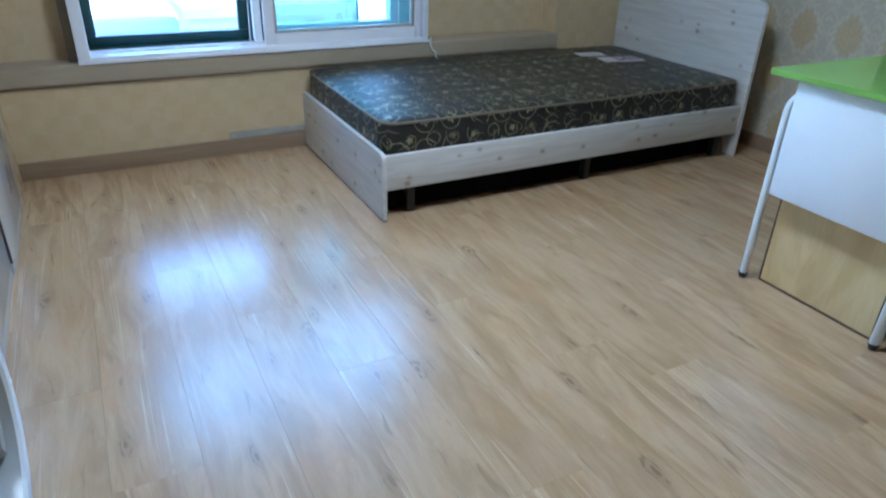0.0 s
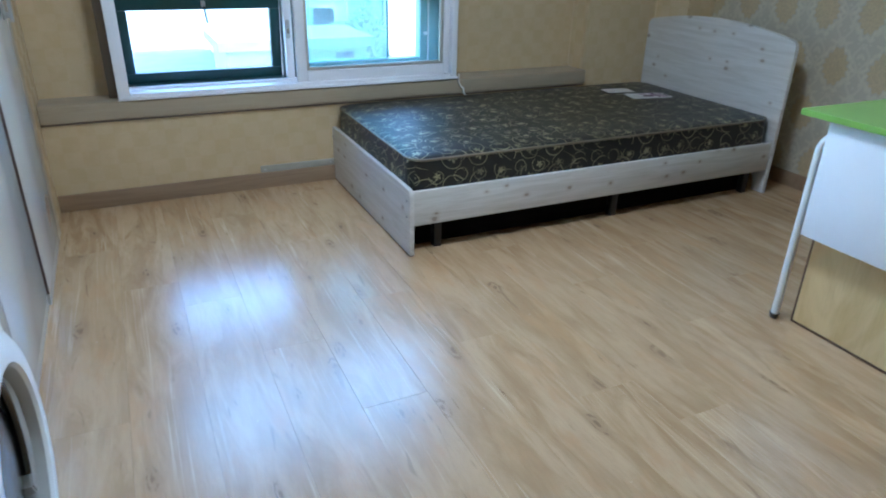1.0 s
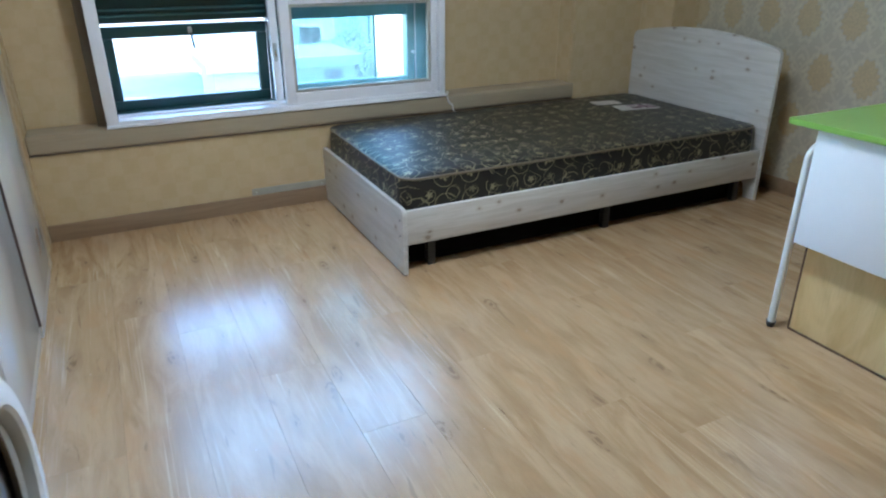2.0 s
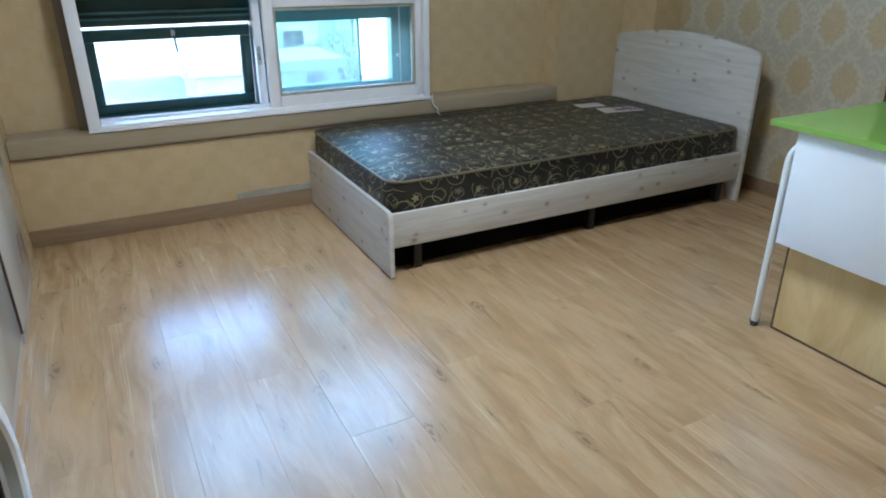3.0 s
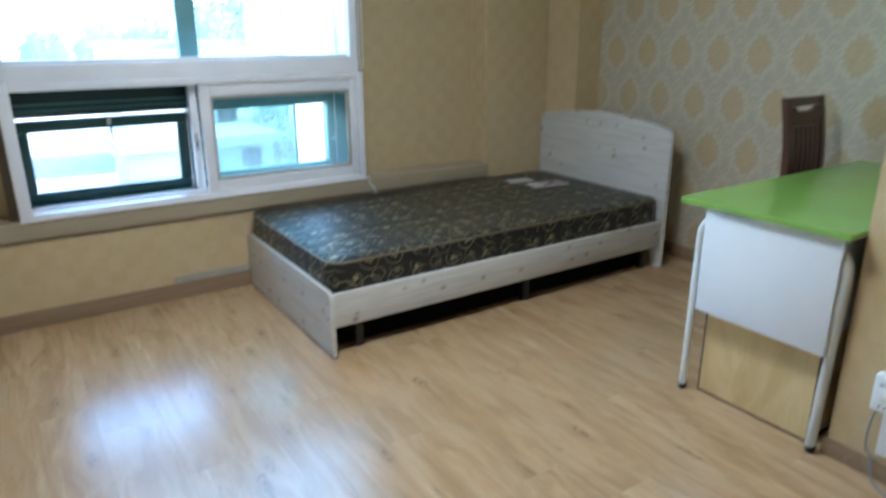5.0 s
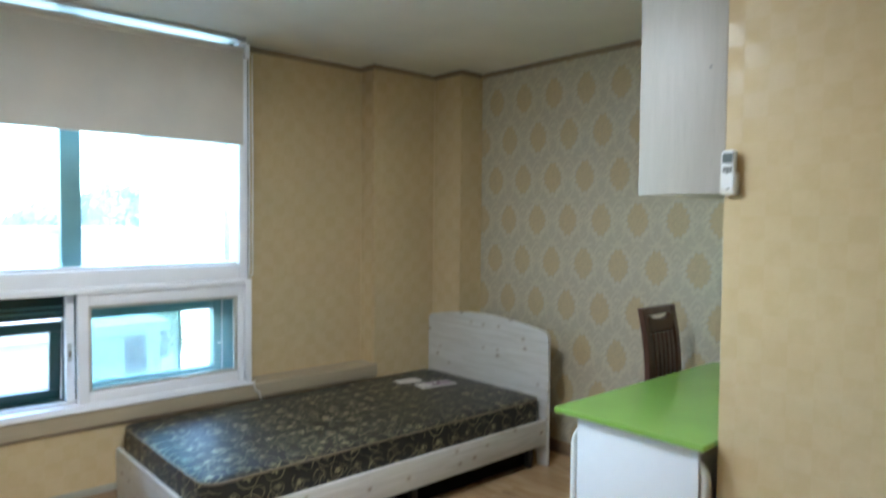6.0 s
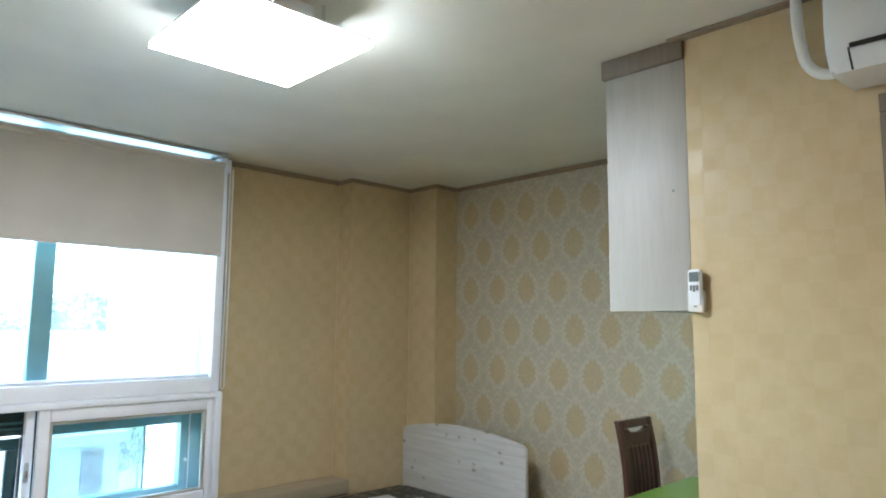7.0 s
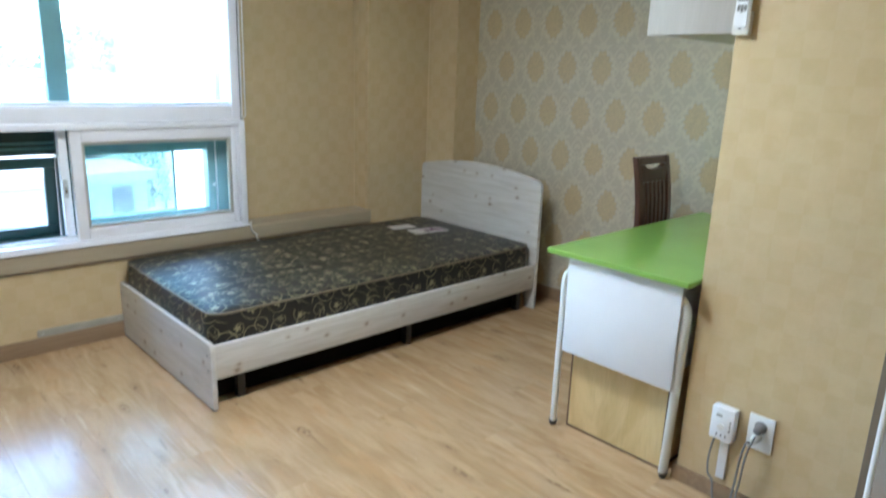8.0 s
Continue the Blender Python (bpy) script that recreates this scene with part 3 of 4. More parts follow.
g = part("pane", boxed(-0.138, 0.384, 1.26, 1.266, 0.60, 0.93), M_GLASS_TINT, window, "blue-green glass pane")
part("outer_stile", boxed(0.384, 0.394, 1.254, 1.272, 0.60, 0.93, bevel=0.002), M_GREEN_HAZED, window)
part("track_line", boxed(0.612, 0.620, 1.216, 1.2248, 0.53, 1.0, bevel=0.002), M_STEEL, window)
g.visible_shadow = False

# awning sash, pushed open at its foot
awning = thing("awning_sash", (-0.597, 1.235, 0.955), "dark green aluminium awning sash pushed open", "window sash")


def aw(name, x0, x1, z0, z1, m, y0=1.225, y1=1.26):
    return part(name, boxed(x0, x1, y0, y1, z0, z1, bevel=0.004), m, awning)


aw("rail", -0.962, -0.204, 0.876, 0.929, M_GREEN_DARK)
aw("rail", -0.962, -0.204, 0.508, 0.582, M_GREEN_DARK)
aw("stile", -0.962, -0.915, 0.583, 0.875, M_GREEN_DARK)
aw("stile", -0.254, -0.204, 0.583, 0.875, M_GREEN_DARK)
g = aw("pane", -0.914, -0.255, 0.584, 0.874, M_GLASS_CLEAR, 1.24, 1.246)
g.visible_shadow = False
hook = part("pull_catch", boxed(-0.580, -0.562, 1.195, 1.224, 0.892, 0.920, bevel=0.004), M_STEEL, awning, "steel pull catch")
part("catch_tongue", tube([(-0.570, 1.2, 0.90), (-0.567, 1.19, 0.865), (-0.562, 1.186, 0.822)], 0.005), M_BLACK, awning)
awning.rotation_euler = (radians(6), 0, 0)

# right-hand sliding sash
sash = thing("sliding_sash", (0.235, 1.075, 0.53), "closed white sliding sash with clear glass", "window sash")
for dims in ((-0.172, -0.122, 0.530, 1.074), (0.640, 0.672, 0.530, 1.074)):
    part("stile", boxed(dims[0], dims[1], 1.055, 1.095, dims[2], dims[3], bevel=0.006), M_PVC, sash)
part("rail", boxed(-0.122, 0.640, 1.055, 1.095, 0.530, 0.588, bevel=0.006), M_PVC, sash)
part("rail", boxed(-0.122, 0.640, 1.055, 1.095, 1.012, 1.074, bevel=0.006), M_PVC, sash)
for x0, x1, z0, z1 in ((-0.122, -0.108, 0.589, 1.011), (0.622, 0.6395, 0.589, 1.011), (-0.107, 0.621, 0.589, 0.604), (-0.107, 0.621, 0.997, 1.011)):
    part("glazing_bead", boxed(x0, x1, 1.066, 1.09, z0, z1, bevel=0.002), M_GREY_PVC, sash)
g = part("pane", boxed(-0.108, 0.622, 1.075, 1.081, 0.604, 0.997), M_GLASS, sash)
g.visible_shadow = False
# the open left sash stands behind the right one
sash2 = thing("sliding_sash", (0.2, 1.14, 0.53), "white sliding sash pushed aside behind the other", "window sash")
part("stile", boxed(-0.212, -0.174, 1.105, 1.15, 0.548, 1.07, bevel=0.006), M_PVC, sash2)
lock = part("sash_lock", slab(rounded(-0.209, -0.189, 0.745, 0.835, 0.0098), 1, 1.092, 1.104, 0.003), M_STEEL, sash2, "small steel sash lock")
part("lock_lever", boxed(-0.205, -0.193, 1.082, 1.094, 0.77, 0.80, bevel=0.004), M_CHROME, lock)

# roller blind inside the upper box
blind = thing("roller_blind", (-0.16, 1.045, 2.38), "half-lowered greige cloth roller blind with aluminium head rail", "blind")
part("cloth", boxed(WX0 + 0.03, WX1 - 0.045, 1.050, 1.053, 1.868, 2.36), M_BLIND, blind)
part("bottom_bar", boxed(WX0 + 0.03, WX1 - 0.045, 1.044, 1.059, 1.853, 1.868, bevel=0.004), M_BLIND, blind)
part("roll", rod((WX0 + 0.03, 1.056, 2.376), (WX1 - 0.045, 1.056, 2.376), 0.020), M_BLIND, blind)
part("head_rail", boxed(WX0 + 0.02, WX1 - 0.03, 1.04, 1.075, 2.427, 2.448, bevel=0.003), M_STEEL, blind, "aluminium head rail")
part("bracket", boxed(WX1 - 0.042, WX1 - 0.012, 1.03, 1.075, 2.335, 2.41, bevel=0.005), M_PVC, blind)
part("pull_chain", tube([(WX1 + 0.004, 1.04, 2.36), (WX1 + 0.006, 1.038, 1.7), (WX1 + 0.004, 1.04, 1.13)], 0.0035, 8), M_IVORY, blind)
part("pull_chain", tube([(WX1 - 0.016, 1.04, 2.36), (WX1 - 0.014, 1.038, 1.7), (WX1 - 0.016, 1.04, 1.13), (WX1 - 0.006, 1.04, 1.12), (WX1 + 0.004, 1.04, 1.13)], 0.0035, 8), M_IVORY, blind)

# white cord from the window's foot to the bed
pts = [(0.722, 1.028, 0.53), (0.722, 1.026, 0.49), (0.735, 1.02, 0.462), (0.748, 1.018, 0.455), (0.752, 1.02, 0.43), (0.77, 1.018, 0.41), (0.80, 1.015, 0.405), (0.85, 1.03, 0.40)]
solid("window_cord", tube(smooth_line(pts), 0.0045, 8), M_IVORY, "thin white cord hanging from the window onto the mattress", "cord")

# grey strip screwed to the wall under the ledge
strip = thing("wall_strip", (-0.2, YL, 0.1), "grey plastic strip screwed to the wall above the skirting", "trunking")
part("cover", boxed(-0.402, 0.16, YL - 0.013, YL - 0.001, 0.084, 0.119, bevel=0.003), M_GREY_PVC, strip)
for sx in (-0.38, -0.03):
    part("screw", rod((sx, YL - 0.0155, 0.101), (sx, YL - 0.012, 0.101), 0.004, seg=10), M_STEEL, strip)

# ---- bed ----
bed = thing("single_bed", (1.03, 0.53, 0), "white-washed pine single bed frame with arched headboard", "bed")
foot_out = [(-0.021, 0.005), (1.082, 0.005)] + [(1.082 - 0.03 + 0.03 * math.sin(a), 0.293 - 0.03 + 0.03 * math.cos(a)) for a in (radians(90), radians(60), radians(30), 0)]
foot_out += [(-0.021 + 0.03 - 0.03 * math.sin(a), 0.293 - 0.03 + 0.03 * math.cos(a)) for a in (0, radians(30), radians(60), radians(90))]
part("footboard", slab(foot_out, 0, -0.006, 0.014, 0.002), M_PINE_Y, bed)
# added dark filler that draws the shadow line between footboard and floor
part("shadow_line_strip", boxed(-0.004, 0.012, -0.018, 1.079, 0.0, 0.0045), M_PLY_EDGE, bed, "dark strip for the shadow line under the footboard")
part("side_rail", boxed(0.015, 2.058, -0.004, 0.016, 0.128, 0.279, bevel=0.003), M_PINE_X, bed)
part("side_rail", boxed(0.015, 2.058, 1.055, 1.075, 0.128, 0.279, bevel=0.003), M_PINE_X, bed)


def head_outline():
    y0, y1 = -0.010, 1.068
    pts = [(y0, 0.0), (y0 + 0.075, 0.0)]
    pts += [(y0 + 0.075 + 0.08 * (1 - math.cos(a)), 0.10 * math.sin(a) + 0.02) for a in (0, 0.5, 1.0, 1.57)]
    pts += [(y1 - 0.075 - 0.08 * (1 - math.cos(a)), 0.10 * math.sin(a) + 0.02) for a in (1.57, 1.0, 0.5, 0)]
    pts += [(y1 - 0.075, 0.0), (y1, 0.0)]
    r, arch = 0.042, 0.060

    def height(y):
        f = (y - y0) / (y1 - y0)
        return 0.787 + arch * (1 - (2 * f - 1) ** 2)
    for k in range(7):
        a = radians(15 * k)
        pts.append((y1 - r + r * math.cos(a), height(y1 - r) - r + r * math.sin(a)))
    pts += [(y, height(y)) for y in [y1 - r - (y1 - y0 - 2 * r) * k / 18 for k in range(1, 18)]]
    for k in range(7):
        a = radians(90 + 15 * k)
        pts.append((y0 + r + r * math.cos(a), height(y0 + r) - r + r * math.sin(a)))
    return pts


part("headboard", slab(head_outline(), 0, 2.06, 2.084, 0.003), M_PINE_Y, bed)
# base and an added upright panel, both near-black to deepen the underbed shade
part("slat_base", boxed(0.016, 2.055, 0.018, 1.053, 0.132, 0.205), M_UNDERBED_SHADE, bed, "bed base coloured near-black for the shade under the bed")
part("underbed_shade_panel", boxed(0.02, 2.05, 0.085, 0.10, 0.003, 0.131), M_UNDERBED_SHADE, bed, "near-black panel added to keep the space under the bed dark")
leg_bm = boxed(0.13, 0.166, 0.035, 0.071, 0, 0.131, bevel=0.003)
part("leg", leg_bm, M_BLACK, bed, "black plastic leg")
for lx, ly in ((1.075, 0.035), (1.95, 0.035), (0.13, 0.52), (1.075, 0.52), (1.95, 0.52), (0.13, 0.99), (1.075, 0.99), (1.95, 0.99)):
    part("leg", boxed(lx, lx + 0.036, ly, ly + 0.036, 0, 0.131, bevel=0.003), M_BLACK, bed)
for sy, sz in ((0.0, 0.24), (0.0, 0.17), (1.05, 0.24)):
    part("bolt_cap", rod((-0.0085, sy + 0.012, sz), (-0.005, sy + 0.012, sz), 0.005, seg=10), M_GREY_PLASTIC, bed)

mattress = thing("mattress", (1.03, 0.53, 0.206), "dark brocade mattress with pale gold vines and piped edges", "mattress")
outline = rounded(0.022, 2.045, 0.022, 1.048, 0.075, 8)


def mattress_top():
    bm = bmesh.new()
    cx, cy = 1.0335, 0.535
    rings = []
    for s, z in ((1.0, 0.398), (0.994, 0.403), (0.97, 0.410), (0.92, 0.414), (0.8, 0.417), (0.6, 0.418), (0.35, 0.418)):
        ring = []
        for (x, y) in outline:
            px, py_ = cx + (x - cx) * (1 - (1 - s) * 0.6), cy + (y - cy) * s
            wav = 0.003 * noise.noise(Vector((px * 5, py_ * 5, 1.7))) if s < 0.99 else 0
            ring.append(bm.verts.new((px, py_, z + wav)))
        rings.append(ring)
    n = len(outline)
    for a, b in zip(rings, rings[1:]):
        for k in range(n):
            bm.faces.new((a[k], a[(k + 1) % n], b[(k + 1) % n], b[k]))
    bm.faces.new(rings[-1])
    bmesh.ops.recalc_face_normals(bm, faces=bm.faces)
    return bm


def mattress_side(faces):
    """The border, a band that swells a little between the two pipings; faces picks long or short sides."""
    bm = bmesh.new()
    n = len(outline)
    cx, cy = 1.0335, 0.535
    rings = []
    for z, out in ((0.207, -0.012), (0.215, 0.0), (0.25, 0.004), (0.30, 0.006), (0.35, 0.005), (0.385, 0.001), (0.396, -0.002)):
        rings.append([bm.verts.new((x + (out if x > cx else -out), y + (out if y > cy else -out), z)) for x, y in outline])
    for a, b in zip(rings, rings[1:]):
        for k in range(n):
            x = (outline[k][0] + outline[(k + 1) % n][0]) / 2
            y = (outline[k][1] + outline[(k + 1) % n][1]) / 2
            dx = abs(outline[k][0] - outline[(k + 1) % n][0])
            dy = abs(outline[k][1] - outline[(k + 1) % n][1])
            if (dx >= dy) == (faces in ("front", "wall")) and (y < cy if faces == "front" else y > cy if faces == "wall" else x < cx if faces == "foot" else x > cx):
                bm.faces.new((a[k], a[(k + 1) % n], b[(k + 1) % n], b[k]))
    loose = [v for v in bm.verts if not v.link_faces]
    bmesh.ops.delete(bm, geom=loose, context="VERTS")
    bmesh.ops.recalc_face_normals(bm, faces=bm.faces)
    return bm


M_BROCADE = brocade("brocade_top", 0, 1)
M_BROCADE_X, M_BROCADE_Y = brocade("brocade_long_side", 0, 2), brocade("brocade_short_side", 1, 2)
part("quilted_top", mattress_top(), M_BROCADE, mattress)
for side, m in (("front", M_BROCADE_X), ("wall", M_BROCADE_X), ("foot", M_BROCADE_Y), ("head", M_BROCADE_Y)):
    part("border", mattress_side(side), m, mattress)
part("piping", tube([(x, y, 0.399) for x, y in outline], 0.006, 8, closed=True), M_PIPING, mattress, "olive piping")
part("piping", tube([(x, y, 0.211) for x, y in outline], 0.006, 8, closed=True), M_PIPING, mattress)


def cloth_label(x, y, w, d, turn, bars):
    t = thing("mattress_label", (x, y, 0.4185), "printed cloth label lying on the mattress", "label")
    bm = bmesh.new()
    bmesh.ops.create_grid(bm, x_segments=8, y_segments=4, size=0.5)
    for v in bm.verts:
        v.co = Vector((v.co.x * w, v.co.y * d, 0.0035 + 0.0015 * noise.noise(Vector((v.co.x * 4, v.co.y * 4, x)))))
    bmesh.ops.solidify(bm, geom=bm.faces, thickness=0.001)
    ob = new("cloth", mesh_of("cloth", bm, M_LABEL, 40))
    ob.parent = t
    for bx, by, bw, bd, m in bars:
        b = new("printed_bar", mesh_of("printed_bar", boxed(bx - bw / 2, bx + bw / 2, by - bd / 2, by + bd / 2, 0.0055, 0.0062), m))
        b.parent = t
    t.rotation_euler = (0, 0, radians(turn))
    return t


cloth_label(1.66, 0.80, 0.17, 0.10, -8, ())
cloth_label(1.74, 0.625, 0.25, 0.125, -10, [(0.05, 0.0, 0.012, 0.10, M_PLUM), (0.03, 0.01, 0.02, 0.07, M_PINK), (0.075, -0.01, 0.02, 0.085, M_PINK), (0.10, 0.0, 0.008, 0.10, M_PLUM), (-0.02, 0.03, 0.05, 0.02, M_PINK), (-0.01, -0.02, 0.06, 0.03, M_PLUM)])

# ---- desk, pedestal, chair ----
desk = thing("desk", (1.58, -1.23, 0), "desk with glossy green top, white panels and tube legs", "desk")
part("desktop", slab(rounded(0.965, 2.225, -1.512, -0.925, 0.006, 4), 2, 0.732, 0.751, 0.0015), M_GREEN_TOP, desk, "glossy lime green desktop")
part("apron", boxed(1.03, 2.16, -1.45, -1.02, 0.700, 0.7315), M_WHITE, desk)
part("end_panel", boxed(0.990, 1.006, -1.483, -1.016, 0.346, 0.7315, bevel=0.002), M_WHITE, desk, "white end panel")
part("end_panel", boxed(2.17, 2.186, -1.478, -0.995, 0.357, 0.7055, bevel=0.002), M_WHITE, desk)
part("back_panel", boxed(1.03, 2.16, -1.47, -1.455, 0.40, 0.7055), M_WHITE, desk)


def leg_arch(x):
    y0, y1, top, r = -1.496, -0.986, 0.688, 0.07
    lean = 0.003
    pts = [(x, y1 + lean, 0.018), (x, y1 + lean * 0.3, 0.4)]
    pts += [(x, y1 - r + r * math.cos(a), top - r + r * math.sin(a)) for a in [radians(15 * k) for k in range(7)]]
    pts += [(x, y0 + r - r * math.sin(a), top - r + r * math.cos(a)) for a in [radians(15 * k) for k in range(7)]]
    pts += [(x, y0 + 0.006, 0.4), (x, y0 + 0.015, 0.018)]
    return tube(pts, 0.017, 14, flat=0.75)


for lx in (1.017, 2.15):
    part("leg_frame", leg_arch(lx), M_WHITE_METAL, desk, "white enamelled tube leg frame")
    for ly in (-0.983, -1.481):
        part("foot_cap", rod((lx, ly, 0.0), (lx, ly, 0.022), 0.012, 0.018), M_BLACK, desk, "black foot cap")

pedestal = thing("pedestal", (1.3, -1.23, 0), "pale plywood pedestal with dark worn edges under the desk", "cabinet")
part("side_panel", boxed(1.088, 1.104, -1.444, -1.030, 0.008, 0.60), M_PLY, pedestal)
part("side_panel", boxed(1.50, 1.516, -1.444, -1.030, 0.008, 0.60), M_PLY, pedestal)
part("edge_band", boxed(1.0885, 1.1035, -1.029, -1.022, 0.008, 0.60), M_PLY_EDGE, pedestal, "dark worn edge band")
part("edge_band", boxed(1.0885, 1.1035, -1.452, -1.445, 0.008, 0.60), M_PLY_EDGE, pedestal)
part("bottom_panel", boxed(1.105, 1.499, -1.444, -1.030, 0.008, 0.024), M_PLY, pedestal)
part("plinth", boxed(1.086, 1.516, -1.45, -1.024, 0.0, 0.0075), M_PLY_EDGE, pedestal)
part("top_panel", boxed(1.105, 1.499, -1.444, -1.030, 0.584, 0.60), M_PLY, pedestal)
part("back_board", boxed(1.105, 1.499, -1.444, -1.436, 0.025, 0.583), M_PLY, pedestal)

pedestal.location.x -= 0.032

chair = thing("dining_chair", (2.03, -0.9, 0), "dark walnut chair with slatted back and hand-hold, pushed under the desk", "chair")


def bowed(x, z):
    """The back leans away and bows in the middle."""
    t = (z - 0.45) / 0.6
    return -0.772 + 0.038 * t + 0.03 * math.sin(math.pi * min(1, max(0, t))) * -1 + 0.0


def back_piece(x0, x1, z0, z1, thick=0.02, n=8, taper=0.0):
    bm = bmesh.new()
    rows_ = []
    for k in range(n + 1):
        z = z0 + (z1 - z0) * k / n
        y = bowed(0, z)
        rows_.append([bm.verts.new(p) for p in ((x0, y - thick / 2, z), (x1, y - thick / 2, z), (x1, y + thick / 2, z), (x0, y + thick / 2, z))])
    for a, b in zip(rows_, rows_[1:]):
        for k in range(4):
            bm.faces.new((a[k], a[(k + 1) % 4], b[(k + 1) % 4], b[k]))
    bm.faces.new(rows_[0][::-1])
    bm.faces.new(rows_[-1])
    bmesh.ops.recalc_face_normals(bm, faces=bm.faces)
    bmesh.ops.bevel(bm, geom=[e for e in bm.edges if len(e.link_faces) == 2 and e.calc_face_angle(0) > 0.7], offset=0.003, segments=1, affect="EDGES")
    return bm


CX0, CX1 = 1.845, 2.148
part("back_post", back_piece(CX0, CX0 + 0.034, 0.44, 1.03, 0.03), M_WALNUT, chair)
part("back_post", back_piece(CX1 - 0.034, CX1, 0.44, 1.03, 0.03), M_WALNUT, chair)
part("crest_rail", back_piece(CX0 + 0.035, CX1 - 0.035, 0.992, 1.03, 0.026, 3), M_WALNUT, chair)
hx0, hx1 = CX0 + 0.035, CX1 - 0.035
hold = [(hx0, 0.905), (hx1, 0.905), (hx1, 0.991), (hx1 - 0.03, 0.991)]
hold += [((hx0 + hx1) / 2 + (hx1 - hx0 - 0.06) / 2 * math.cos(a), 0.990 - 0.022 * math.sin(a)) for a in [math.pi * k / 10 for k in range(11)]]
hold += [(hx0 + 0.03, 0.991), (hx0, 0.991)]
part("hold_rail", slab(hold, 1, bowed(0, 0.95) - 0.012, bowed(0, 0.95) + 0.012, 0.002), M_WALNUT, chair)
part("lower_rail", back_piece(CX0 + 0.035, CX1 - 0.035, 0.53, 0.57, 0.024, 3), M_WALNUT, chair)
for k in range(6):
    bx = CX0 + 0.041 + k * 0.0385
    part("back_slat", back_piece(bx, bx + 0.026, 0.571, 0.904, 0.014, 8), M_WALNUT, chair)
part("seat", slab(rounded(1.82, 2.22, -1.22, -0.79, 0.03), 2, 0.43, 0.47, 0.008), M_WALNUT, chair)
for lx in (1.835, 2.165):
    for ly in (-1.20, -0.835):
        part("leg", boxed(lx, lx + 0.036, ly, ly + 0.036, 0, 0.429, bevel=0.004), M_WALNUT, chair)

# ---- wall cabinet over the desk ----
cab = thing("wall_cabinet", (1.6, -1.36, 1.55), "grey wood-film wall cabinet hung over the desk", "cabinet")
part("end_panel", boxed(1.062, 1.08, -1.513, -1.212, 1.556, 2.399, bevel=0.0015), M_CABINET, cab)
part("body", boxed(1.081, 2.27, -1.513, -1.232, 1.56, 2.399), M_CABINET, cab)
part("crown", boxed(1.046, 2.275, -1.513, -1.203, 2.400, CEIL + 0.019, bevel=0.002), M_TAUPE, cab, "taupe crown board")
for k in range(3):
    x0 = 1.083 + k * 0.395
    d = part("door", boxed(x0, x0 + 0.391, -1.231, -1.213, 1.562, 2.398, bevel=0.002), M_CABINET, cab)
    part("handle", boxed(x0 + 0.33, x0 + 0.34, -1.212, -1.19, 1.60, 1.72, bevel=0.003), M_STEEL, d)
part("peg_hole", rod((1.0605, -1.462, 1.955), (1.0622, -1.462, 1.955), 0.005, seg=10), M_GREY_PLASTIC, cab)

cab.location += Vector((-0.0135, -0.001, -0.022))

# ---- cooling unit ----
ac = thing("air_conditioner", (0.98, -2.4, 2.14), "white wall-mounted split air conditioner", "air conditioner")
prof = [(1.078, 2.125), (0.955, 2.117), (0.905, 2.124), (0.872, 2.172), (0.865, 2.25), (0.875, 2.36), (0.90, 2.395), (1.078, 2.40)]
part("casing", slab(prof, 1, -2.80, -1.985, 0.013), M_APPLIANCE, ac)
part("outlet_flap", slab([(0.897, 2.125), (0.868, 2.169), (0.863, 2.167), (0.892, 2.122)], 1, -2.76, -2.045, 0.001), M_APPLIANCE, ac, "white outlet flap")
part("outlet_gap", slab([(0.867, 2.171), (0.8645, 2.183), (0.86, 2.182), (0.862, 2.170)], 1, -2.76, -2.045), M_BLACK, ac)
part("outlet_gap", slab([(0.9, 2.124), (0.868, 2.173), (0.862, 2.172), (0.893, 2.122)], 1, -2.044, -2.040), M_BLACK, ac)
pts = [(1.05, -1.99, 2.182), (1.045, -1.955, 2.176), (1.045, -1.918, 2.190), (1.045, -1.890, 2.228), (1.045, -1.878, 2.285), (1.045, -1.872, 2.35), (1.045, -1.87, 2.475)]
pts = smooth_line(pts)
part("pipe", tube(pts, 0.0155, 12), M_IVORY, ac, "ivory wrapped coolant pipe")
ac.location += Vector((-0.03, -0.008, 0.016))

# remote in its holder on the wall edge
remote = thing("remote_control", (1.07, -1.53, 1.555), "white remote control with grey screen in a wall holder", "remote control")
part("holder", slab(rounded(-1.567, -1.515, 1.556, 1.625, 0.008), 0, 1.054, 1.079, 0.003), M_IVORY, remote)
body = part("handset", slab(rounded(-1.563, -1.519, 1.572, 1.692, 0.012), 0, 1.050, 1.068, 0.004), M_APPLIANCE, remote)
part("screen", slab(rounded(-1.557, -1.525, 1.652, 1.683, 0.003), 0, 1.0485, 1.0502), M_SCREEN, body)
for k, yb in enumerate((-1.551, -1.541, -1.531)):
    part("button", slab(rounded(yb - 0.0035, yb + 0.0035, 1.624 - 0.004 * (k == 1), 1.641, 0.002), 0, 1.0475, 1.0502), M_GREY_PLASTIC, body)
part("logo_bar", boxed(1.0535, 1.0542, -1.546, -1.536, 1.572, 1.578), M_GREY_PLASTIC, remote)
remote.location += Vector((-0.03, 0.004, -0.028))

# sockets near the floor
timer = thing("socket_box", (1.07, -1.69, 0.28), "white plastic multi-socket box with small switches", "socket")
part("housing", boxed(1.040, 1.079, -1.722, -1.643, 0.262, 0.379, bevel=0.006), M_APPLIANCE, timer)
